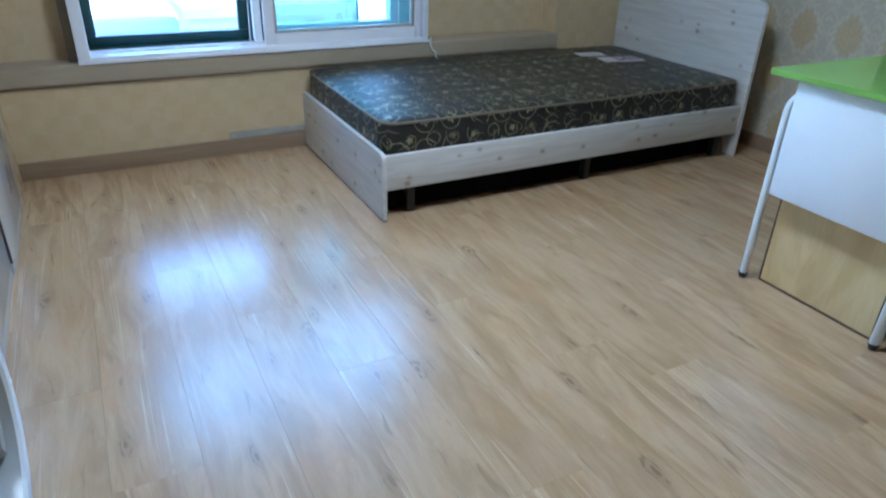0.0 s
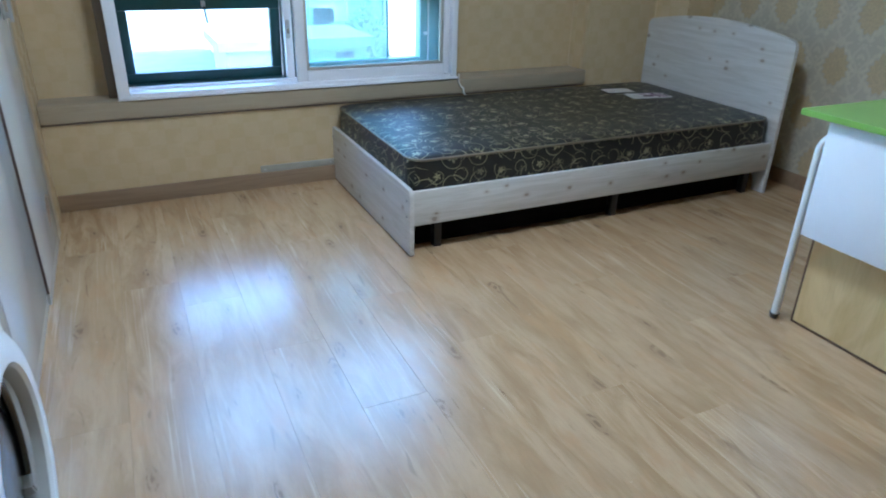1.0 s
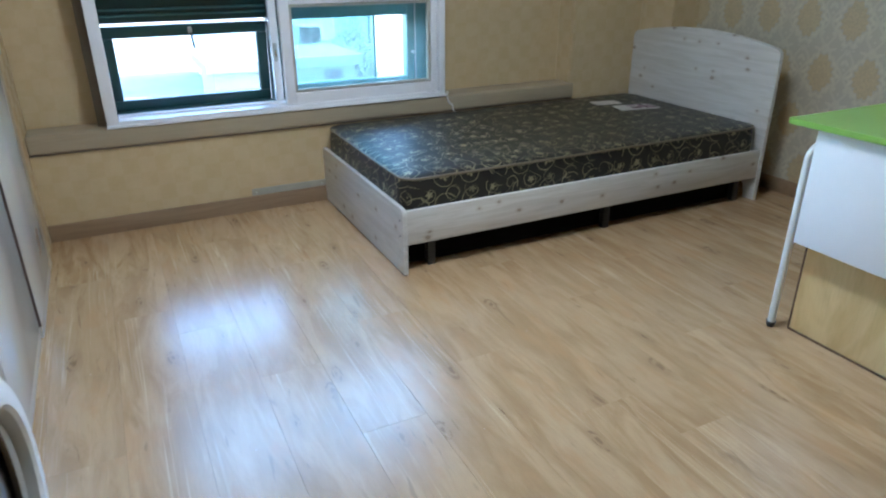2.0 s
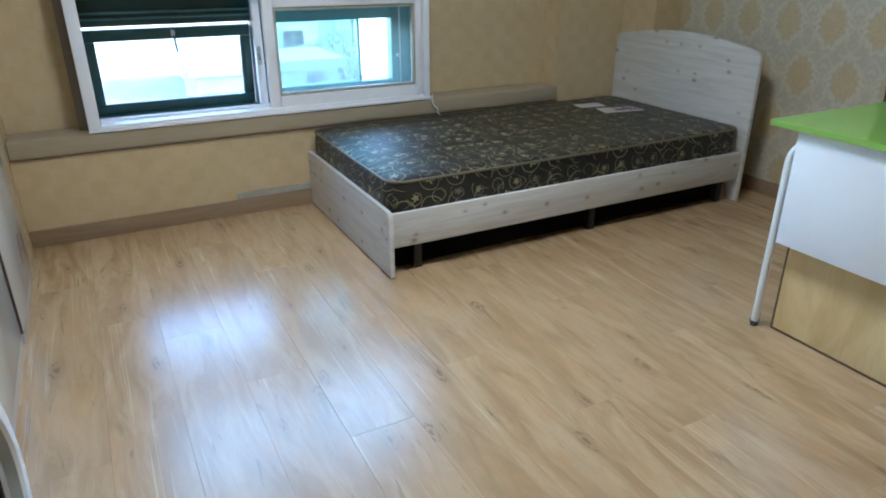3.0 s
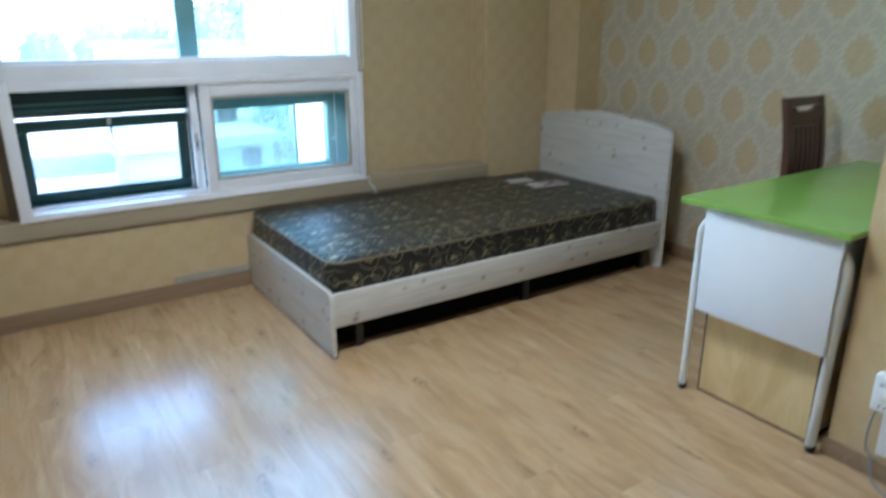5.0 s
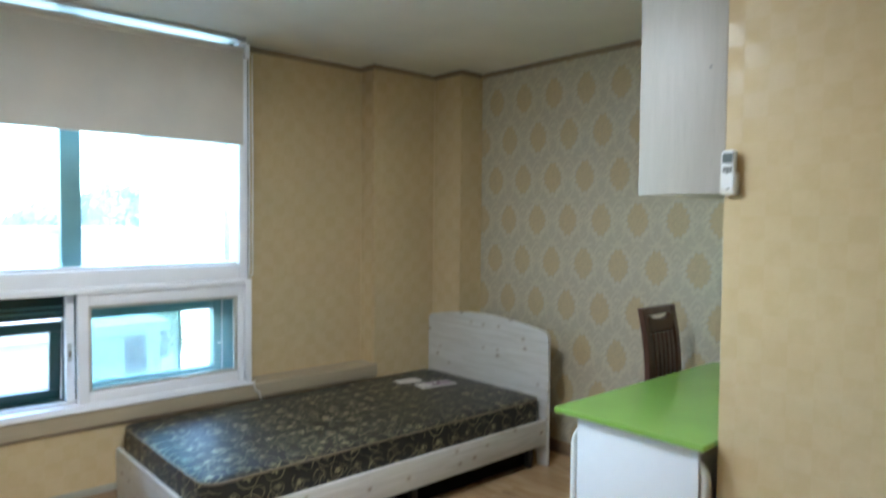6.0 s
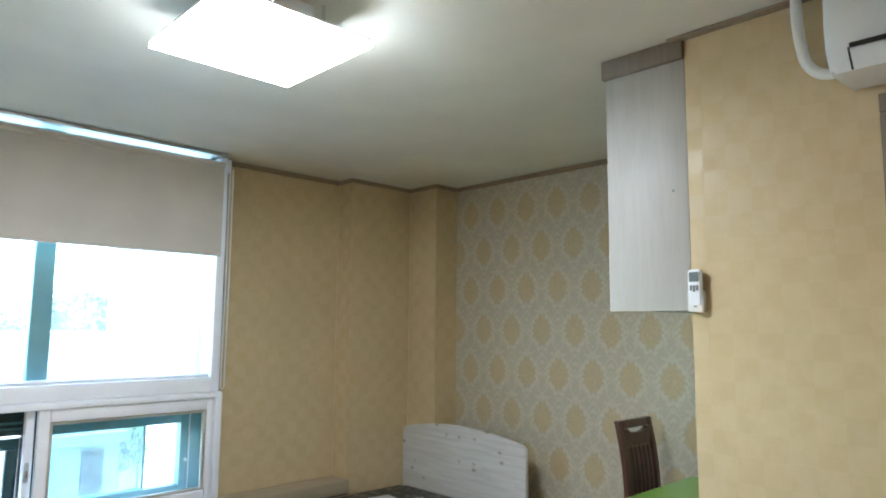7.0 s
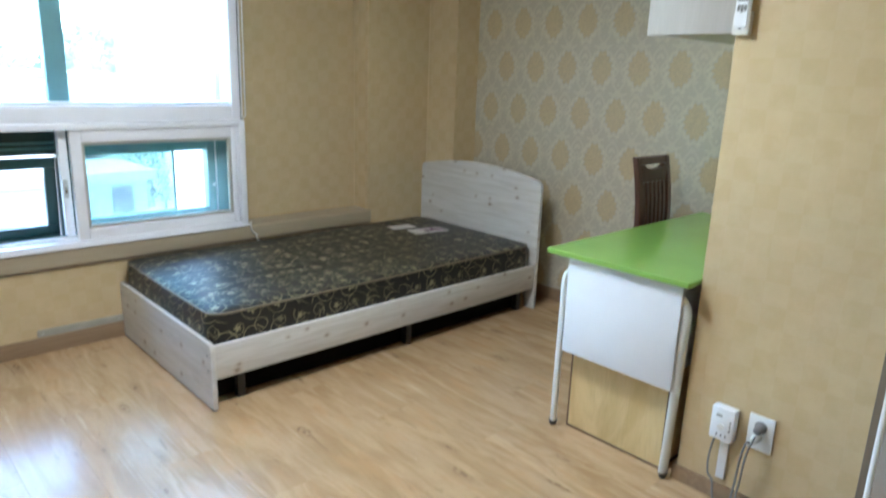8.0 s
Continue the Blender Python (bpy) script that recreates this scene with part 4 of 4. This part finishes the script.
for yb, zb in ((-1.665, 0.35), (-1.672, 0.35), (-1.679, 0.35), (-1.71, 0.335), (-1.71, 0.32), (-1.71, 0.305), (-1.67, 0.282), (-1.685, 0.282), (-1.70, 0.282)):
    part("slot", boxed(1.0385, 1.0405, yb - 0.002, yb + 0.002, zb - 0.005, zb + 0.005), M_GREY_PLASTIC, timer)
part("dial", rod((1.032, -1.682, 0.312), (1.0402, -1.682, 0.312), 0.011), M_IVORY, timer)
part("cable_duct", boxed(1.067, 1.079, -1.705, -1.675, 0.112, 0.261, bevel=0.002), M_APPLIANCE, timer)
part("cable", tube(smooth_line([(1.05, -1.662, 0.262), (1.05, -1.656, 0.23), (1.053, -1.650, 0.17), (1.056, -1.654, 0.12), (1.054, -1.672, 0.10), (1.03, -1.70, 0.04), (0.98, -1.80, 0.035)]), 0.0035, 8), M_GREY_PLASTIC, timer)
socket = thing("wall_socket", (1.075, -1.79, 0.28), "white wall socket with a grey plug", "socket")
part("plate", boxed(1.070, 1.079, -1.835, -1.754, 0.264, 0.385, bevel=0.004), M_APPLIANCE, socket)
part("socket_well", rod((1.0685, -1.795, 0.347), (1.0705, -1.795, 0.347), 0.02), M_GREY_PLASTIC, socket)
plug = part("plug", rod((1.036, -1.795, 0.342), (1.069, -1.795, 0.350), 0.012, 0.016, bevel=0.003), M_GREY_PLASTIC, socket, "grey plug")
part("plug", rod((1.028, -1.79, 0.308), (1.069, -1.792, 0.316), 0.011, 0.015, bevel=0.003), M_IVORY, socket)
for off in (0.0, 0.014):
    part("cable", tube(smooth_line([(1.032, -1.795 + off, 0.328 - off * 2), (1.02, -1.788 + off, 0.30), (1.03, -1.775 + off, 0.24), (1.045, -1.765 + off, 0.15), (1.035, -1.762 + off, 0.06), (1.0, -1.78 + off, 0.034), (0.95, -1.9, 0.034)]), 0.0035, 8), M_GREY_PLASTIC, socket)
for t in (timer, socket):
    t.location += Vector((-0.03, 0.018, -0.027))

# small silver refrigerator by the door
fridge = thing("refrigerator", (0.9, -2.45, 0), "small silver refrigerator with a bright metal edge", "refrigerator")
part("body", boxed(0.785, 1.02, -2.72, -2.145, 0.02, 0.86, bevel=0.01), M_SILVER, fridge)
part("door", boxed(0.735, 0.782, -2.72, -2.145, 0.03, 0.86, bevel=0.012), M_SILVER, fridge)
part("edge_strip", rod((0.742, -2.148, 0.03), (0.742, -2.148, 0.85), 0.009), M_APPLIANCE, fridge, "bright edge strip")
for fy in (-2.68, -2.22):
    part("foot", rod((0.82, fy, 0), (0.82, fy, 0.022), 0.018), M_BLACK, fridge)

# ---- wardrobe, kitchen base units, washing machine ----
FX = -1.330
wardrobe = thing("wardrobe", (-1.64, 0.42, 0), "tall glossy grey built-in wardrobe with bar handles", "wardrobe")
part("body", boxed(-1.94, FX - 0.02, 0.105, 0.72, 0.0, 2.40), M_BROWN_SIDE, wardrobe, "brown side panels")
part("side_edge", boxed(FX - 0.02, FX - 0.001, 0.0885, 0.1045, 0.05, 2.38), M_BROWN_SIDE, wardrobe)
door = part("door", boxed(FX - 0.019, FX, 0.105, 0.70, 0.05, 2.38, bevel=0.002), M_GLOSS_DOOR, wardrobe)
pull = part("handle", boxed(FX + 0.022, FX + 0.034, 0.592, 0.612, 0.905, 1.19, bevel=0.003), M_STEEL, door, "flat brushed steel pull")
part("handle_back", boxed(FX, FX + 0.010, 0.588, 0.616, 0.915, 1.18, bevel=0.002), M_STEEL, pull)
part("handle_foot", boxed(FX + 0.0102, FX + 0.0218, 0.594, 0.610, 0.92, 0.94, bevel=0.002), M_STEEL, pull)
part("plinth", boxed(FX - 0.019, FX - 0.004, 0.105, 0.70, 0.0, 0.048), M_GLOSS_DOOR, wardrobe)
part("filler", boxed(FX - 0.019, FX - 0.003, 0.703, 0.798, 0.0, CEIL - 0.03), M_LEDGE, wardrobe, "taupe filler strip")

UX = FX - 0.007
units = thing("kitchen_base_unit", (-1.64, -0.5, 0), "glossy grey kitchen base unit with two doors", "cabinet")
part("body", boxed(-1.94, UX - 0.02, -1.095, 0.088, 0.05, 0.860), M_WHITE, units)
for y0, y1, hy in ((-0.578, 0.084, -0.535), (-1.095, -0.584, -0.63)):
    d = part("door", boxed(UX - 0.019, UX, y0, y1, 0.05, 0.856, bevel=0.002), M_GLOSS_DOOR, units)
    part("handle", tube([(UX, hy, 0.765), (UX + 0.024, hy, 0.765), (UX + 0.026, hy, 0.775), (UX + 0.026, hy, 0.825), (UX + 0.024, hy, 0.835), (UX, hy, 0.835)], 0.0075, 12), M_WHITE_METAL, d, "pale enamelled bow handle")
part("plinth", boxed(UX - 0.019, UX - 0.004, -1.095, 0.088, 0.0, 0.048), M_GLOSS_DOOR, units)
worktop = solid("worktop", boxed(-1.945, UX + 0.004, -2.6, 0.086, 0.861, 0.890, bevel=0.008), M_STONE, "grey speckled stone worktop on the base units", "worktop")

washer = thing("washing_machine", (-1.55, -1.41, 0), "white front-loading washing machine with grey ringed door", "washing machine")
WY0, WY1, WF = -1.71, -1.11, -1.222
part("body", boxed(-1.85, WF - 0.03, WY0, WY1, 0.015, 0.85, bevel=0.012, seg=3), M_APPLIANCE, washer)


def shell(y, z):
    """Depth of the front shell at a place on it."""
    f = (y - WY0) / (WY1 - WY0)
    side = 1 - abs(2 * f - 1) ** 9
    up = math.sin(math.pi * min(1, max(0, (z - 0.02) / 0.88))) ** 0.2
    r = math.hypot(y + 1.404, z - 0.473)
    dome = 0.012 * (1 - min(1, max(0, (r - 0.19) / 0.08)) ** 2)
    return WF - 0.028 + 0.028 * side * up + dome - 0.010 * max(0, (z - 0.66) / 0.2) ** 1.4


def washer_front():
    """Front shell that bulges towards its middle, flatter and tilted at the controls."""
    bm = bmesh.new()
    ny, nz = 36, 44
    grid = []
    for j in range(nz + 1):
        z = 0.08 + (0.845 - 0.08) * j / nz
        line = []
        for i in range(ny + 1):
            y = WY0 + (WY1 - WY0) * i / ny
            line.append(bm.verts.new((shell(y, z), y, z)))
        grid.append(line)
    for a, b in zip(grid, grid[1:]):
        for i in range(ny):
            mid = (a[i].co + b[i + 1].co) / 2
            if math.hypot(mid.y + 1.404, mid.z - 0.473) > 0.185:
                bm.faces.new((a[i], a[i + 1], b[i + 1], b[i]))
    bmesh.ops.delete(bm, geom=[v for v in bm.verts if not v.link_faces], context="VERTS")
    bmesh.ops.recalc_face_normals(bm, faces=bm.faces)
    return bm


part("front_panel", washer_front(), M_APPLIANCE, washer)
part("kick_plate", boxed(WF - 0.03, WF - 0.012, WY0 + 0.01, WY1 - 0.01, 0.015, 0.078, bevel=0.003), M_APPLIANCE, washer)


def lathe_x(profile, cy, cz, seg=40, cap=False):
    bm = bmesh.new()
    rings = [[bm.verts.new((x, cy + r * math.cos(2 * math.pi * k / seg), cz + r * math.sin(2 * math.pi * k / seg))) for k in range(seg)] for r, x in profile]
    for a, b in zip(rings, rings[1:]):
        for k in range(seg):
            bm.faces.new((a[k], a[(k + 1) % seg], b[(k + 1) % seg], b[k]))
    if cap:
        bm.faces.new(rings[-1])
    bmesh.ops.recalc_face_normals(bm, faces=bm.faces)
    return bm


DY, DZ, DX = -1.404, 0.473, WF - 0.004
part("door_bezel", lathe_x([(0.236, DX + 0.006), (0.226, DX + 0.020), (0.208, DX + 0.031), (0.190, DX + 0.035), (0.172, DX + 0.033), (0.166, DX + 0.027)], DY, DZ), M_APPLIANCE, washer)
ring = part("door_ring", lathe_x([(0.167, DX + 0.028), (0.164, DX + 0.022), (0.160, DX + 0.004), (0.156, DX - 0.012)], DY, DZ), M_GREY_RING, washer, "grey porthole ring")
part("porthole", lathe_x([(0.158, DX - 0.011), (0.146, DX - 0.008), (0.11, DX + 0.001), (0.06, DX + 0.006), (0.03, DX + 0.007)], DY, DZ, cap=True), M_DARK_GLASS, ring, "dark porthole glass")
grip = [(DY + 0.157 * math.cos(a), DZ + 0.157 * math.sin(a)) for a in [radians(-50 + 10 * k) for k in range(13)]]
grip += [(DY + 0.045 + 0.072 * math.cos(a), DZ + 0.02 + 0.125 * math.sin(a)) for a in [radians(80 - 10 * k) for k in range(15)]]
part("door_grip", slab(grip, 0, DX - 0.006, DX + 0.012, 0.003), M_GREY_RING, ring, "grey grip plate")
lip = [(DX + 0.006, DY + 0.040 + 0.072 * math.cos(a), DZ + 0.02 + 0.125 * math.sin(a)) for a in [radians(75 - 10 * k) for k in range(13)]]
part("door_handle", tube(lip, 0.007, 8), M_DARK_GLASS, ring, "glossy black grip edge")
sx = shell(-1.222, 0.777)
part("dial", rod((sx - 0.004, -1.222, 0.777), (sx + 0.024, -1.222, 0.780), 0.027, 0.022, 24, 0.005), M_APPLIANCE, washer)
sx = shell(-1.34, 0.762)
part("display", boxed(sx - 0.012, sx + 0.003, -1.40, -1.278, 0.738, 0.786, bevel=0.002), M_DARK_GLASS, washer)
for k in range(6):
    for r_ in range(2):
        yb, zb = -1.272 - k * 0.030, 0.721 - 0.027 * r_
        sx = shell(yb, zb)
        part("button", rod((sx - 0.004, yb, zb), (sx + 0.004, yb, zb), 0.0062, seg=12, bevel=0.002), M_APPLIANCE, washer)
        sx = shell(yb, zb - 0.014)
        part("caption_bar", boxed(sx - 0.003, sx + 0.0012, yb - 0.006, yb + 0.006, zb - 0.0145, zb - 0.0125), M_GREY_PLASTIC, washer)
for fy in (WY0 + 0.05, WY1 - 0.05):
    for fx in (-1.80, -1.33):
        part("foot", rod((fx, fy, 0), (fx, fy, 0.016), 0.02), M_BLACK, washer)

# ---- ceiling lamp ----
lamp = thing("ceiling_lamp", (-0.09, -0.74, 2.36), "square flat white ceiling lamp, switched on", "lamp")
LX0, LX1, LY0, LY1 = -0.316, 0.17, -0.955, -0.462
part("diffuser", slab(rounded(LX0, LX1, LY0, LY1, 0.006, 3), 2, 2.318, 2.332, 0.002), M_LIGHT, lamp, "glowing white diffuser")
part("back_plate", boxed(LX0 + 0.001, LX1 - 0.001, LY0 + 0.001, LY1 - 0.001, 2.334, 2.342, bevel=0.002), M_APPLIANCE, lamp)
part("backing_tray", boxed(LX0 + 0.13, LX1 - 0.13, LY0 + 0.13, LY1 - 0.13, 2.343, CEIL - 0.001, bevel=0.004), M_APPLIANCE, lamp)
for cx_, cy_ in ((LX0 + 0.11, LY0 + 0.11), (LX1 - 0.11, LY0 + 0.11), (LX0 + 0.11, LY1 - 0.11), (LX1 - 0.11, LY1 - 0.11)):
    part("stand_off", rod((cx_, cy_, 2.3425), (cx_, cy_, CEIL - 0.001), 0.006, seg=10), M_CHROME, lamp)

# ---- outside ----
GROUND = -4.2
solid("ground", boxed(-400, 400, 1.6, 800, GROUND - 0.3, GROUND), M_ASPHALT, "grey street and yards below the window", "ground", "structure")


def house(x0, x1, y0, y1, h, m, cols, rows, label):
    t = thing("house", ((x0 + x1) / 2, (y0 + y1) / 2, GROUND), label, "house", "neighbouring houses")
    part("wall", boxed(x0, x1, y0, y1, GROUND, GROUND + h), m, t)
    part("roof", boxed(x0 - 0.2, x1 + 0.2, y0 - 0.2, y1 + 0.2, GROUND + h, GROUND + h + 0.25), M_CONCRETE, t)
    for c in range(cols):
        for r_ in range(rows):
            wx = x0 + (c + 0.5) * (x1 - x0) / cols
            wz = GROUND + 1.0 + r_ * 2.8
            w = part("window", boxed(wx - 0.65, wx + 0.65, y0 - 0.05, y0 + 0.02, wz, wz + 1.3), M_CONCRETE, t)
            part("pane", boxed(wx - 0.58, wx + 0.58, y0 - 0.06, y0 - 0.045, wz + 0.07, wz + 1.23), M_FAR_GLASS, w)
    return t


house(1.5, 5.3, 16, 18.5, 2.65, M_CONCRETE, 0, 0, "pale rendered outbuilding with a dark door")
low = bpy.data.objects["house"]
part("door", boxed(4.42, 4.94, 15.96, 16.02, GROUND, GROUND + 2.5, bevel=0.01), M_OPENING, low, "dark door")
far = house(3.2, 8.5, 28, 34, 5.0, M_WHITE_WALL, 0, 0, "white rendered house across the yard with a barred window")
wf = part("window", boxed(6.90, 8.00, 27.93, 28.02, -2.70, -1.60, bevel=0.02), M_WHITE_WALL, far)
for k in range(2):
    part("pane", boxed(6.98 + k * 0.48, 7.43 + k * 0.48, 27.9, 27.935, -2.61, -1.69), M_OPENING, wf)
tall = house(6.7, 15, 20.0, 22, 12.0, M_WHITE_WALL, 0, 0, "tall white rendered house beside the yard")
part("downpipe", rod((7.28, 19.94, GROUND), (7.28, 19.94, GROUND + 11.8), 0.05), M_CONCRETE, tall)
for wx, wz in ((10.5, -3.2), (13.0, -3.2), (10.5, -0.4), (13.0, -0.4)):
    w = part("window", boxed(wx - 0.65, wx + 0.65, 19.95, 20.02, wz, wz + 1.3), M_CONCRETE, tall)
    part("pane", boxed(wx - 0.58, wx + 0.58, 19.94, 19.955, wz + 0.07, wz + 1.23), M_FAR_GLASS, w)
house(-9, -2.5, 17, 24, 4.0, M_WHITE_WALL, 3, 1, "pale rendered house beyond the yard")
house(-22, -12, 26, 36, 5.2, M_CONCRETE, 3, 2, "grey rendered house further off")


def tree(x, y, h, seed):
    rng = random.Random(seed)
    t = thing("tree", (x, y, GROUND), "leafy broad tree in the distance", "tree", "distant trees")
    bm = rod((x, y, GROUND), (x, y, GROUND + h * 0.5), 0.25, 0.14, 8)
    for k in range(5):
        a = rng.uniform(0, 6.28)
        b2 = rod((x, y, GROUND + h * (0.3 + 0.04 * k)), (x + math.cos(a) * h * 0.22, y + math.sin(a) * h * 0.22, GROUND + h * rng.uniform(0.6, 0.8)), 0.1, 0.03, 6)
        tmp = bpy.data.meshes.new("tmp")
        b2.to_mesh(tmp)
        b2.free()
        bm.from_mesh(tmp)
        bpy.data.meshes.remove(tmp)
    part("trunk", bm, M_BARK, t)
    verts, faces = [], []
    for k in range(2600):
        d = Vector((rng.gauss(0, 1), rng.gauss(0, 1), rng.gauss(0, 0.8)))
        d = d.normalized() * rng.uniform(0.3, 1.0) ** 0.5
        wob = 1 + 0.5 * noise.noise(d * 1.7 + Vector((seed, 0, 0)))
        c = Vector((x, y, GROUND + h * 0.68)) + Vector((d.x * h * 0.3, d.y * h * 0.3, d.z * h * 0.33)) * wob
        u = Vector((rng.gauss(0, 1), rng.gauss(0, 1), rng.gauss(0, 1))).normalized()
        w = u.orthogonal().normalized()
        s = rng.uniform(0.2, 0.42) * h / 6 if h > 5 else rng.uniform(0.05, 0.11)
        i = len(verts)
        verts += [c + u * s, c + w * s * 0.6, c - u * s, c - w * s * 0.6]
        faces.append((i, i + 1, i + 2, i + 3))
    me = bpy.data.meshes.new("crown")
    me.from_pydata([tuple(v - Vector((x, y, GROUND))) for v in verts], [], faces)
    me.materials.append(M_LEAF)
    ob = new("crown", me)
    ob.parent = t


for k, (tx, ty, th) in enumerate(((6.15, 19, 3.3), (15.2, 60, 7.6), (17.6, 62, 8.6), (20.2, 64, 7.8), (11.6, 66, 6.6), (8.0, 70, 6.4), (3.5, 72, 6.2))):
    tree(tx, ty, th, k + 3)

# ---- floor boards ----
BOARD, LENGTH = 0.2, 1.2
_boards = {}


def board_mesh(width, length):
    key = (round(width, 3), round(length, 3))
    if key not in _boards:
        bm = boxed(-width / 2 + 0.0002, width / 2 - 0.0002, -length / 2 + 0.0001, length / 2 - 0.0001, -0.011, 0.0, bevel=0.0004, seg=1)
        _boards[key] = mesh_of("floor_board", bm, M_OAK)
    return _boards[key]


x = 0.093 - BOARD * 11
col = 0
while x < XR:
    x0, x1 = max(x, -1.97), min(x + BOARD, XR)
    y = BACK - (0.0, 0.4, 0.8, 0.2, 0.6, 1.0)[col % 6] + 0.014
    while y < YL:
        y0, y1 = max(y, BACK), min(y + LENGTH, YL)
        if x1 - x0 > 0.01 and y1 - y0 > 0.01:
            ob = new("floor_board", board_mesh(x1 - x0, y1 - y0))
            ob.location = ((x0 + x1) / 2, (y0 + y1) / 2, 0)
            ob.parent = floor
        y += LENGTH
    x += BOARD
    col += 1
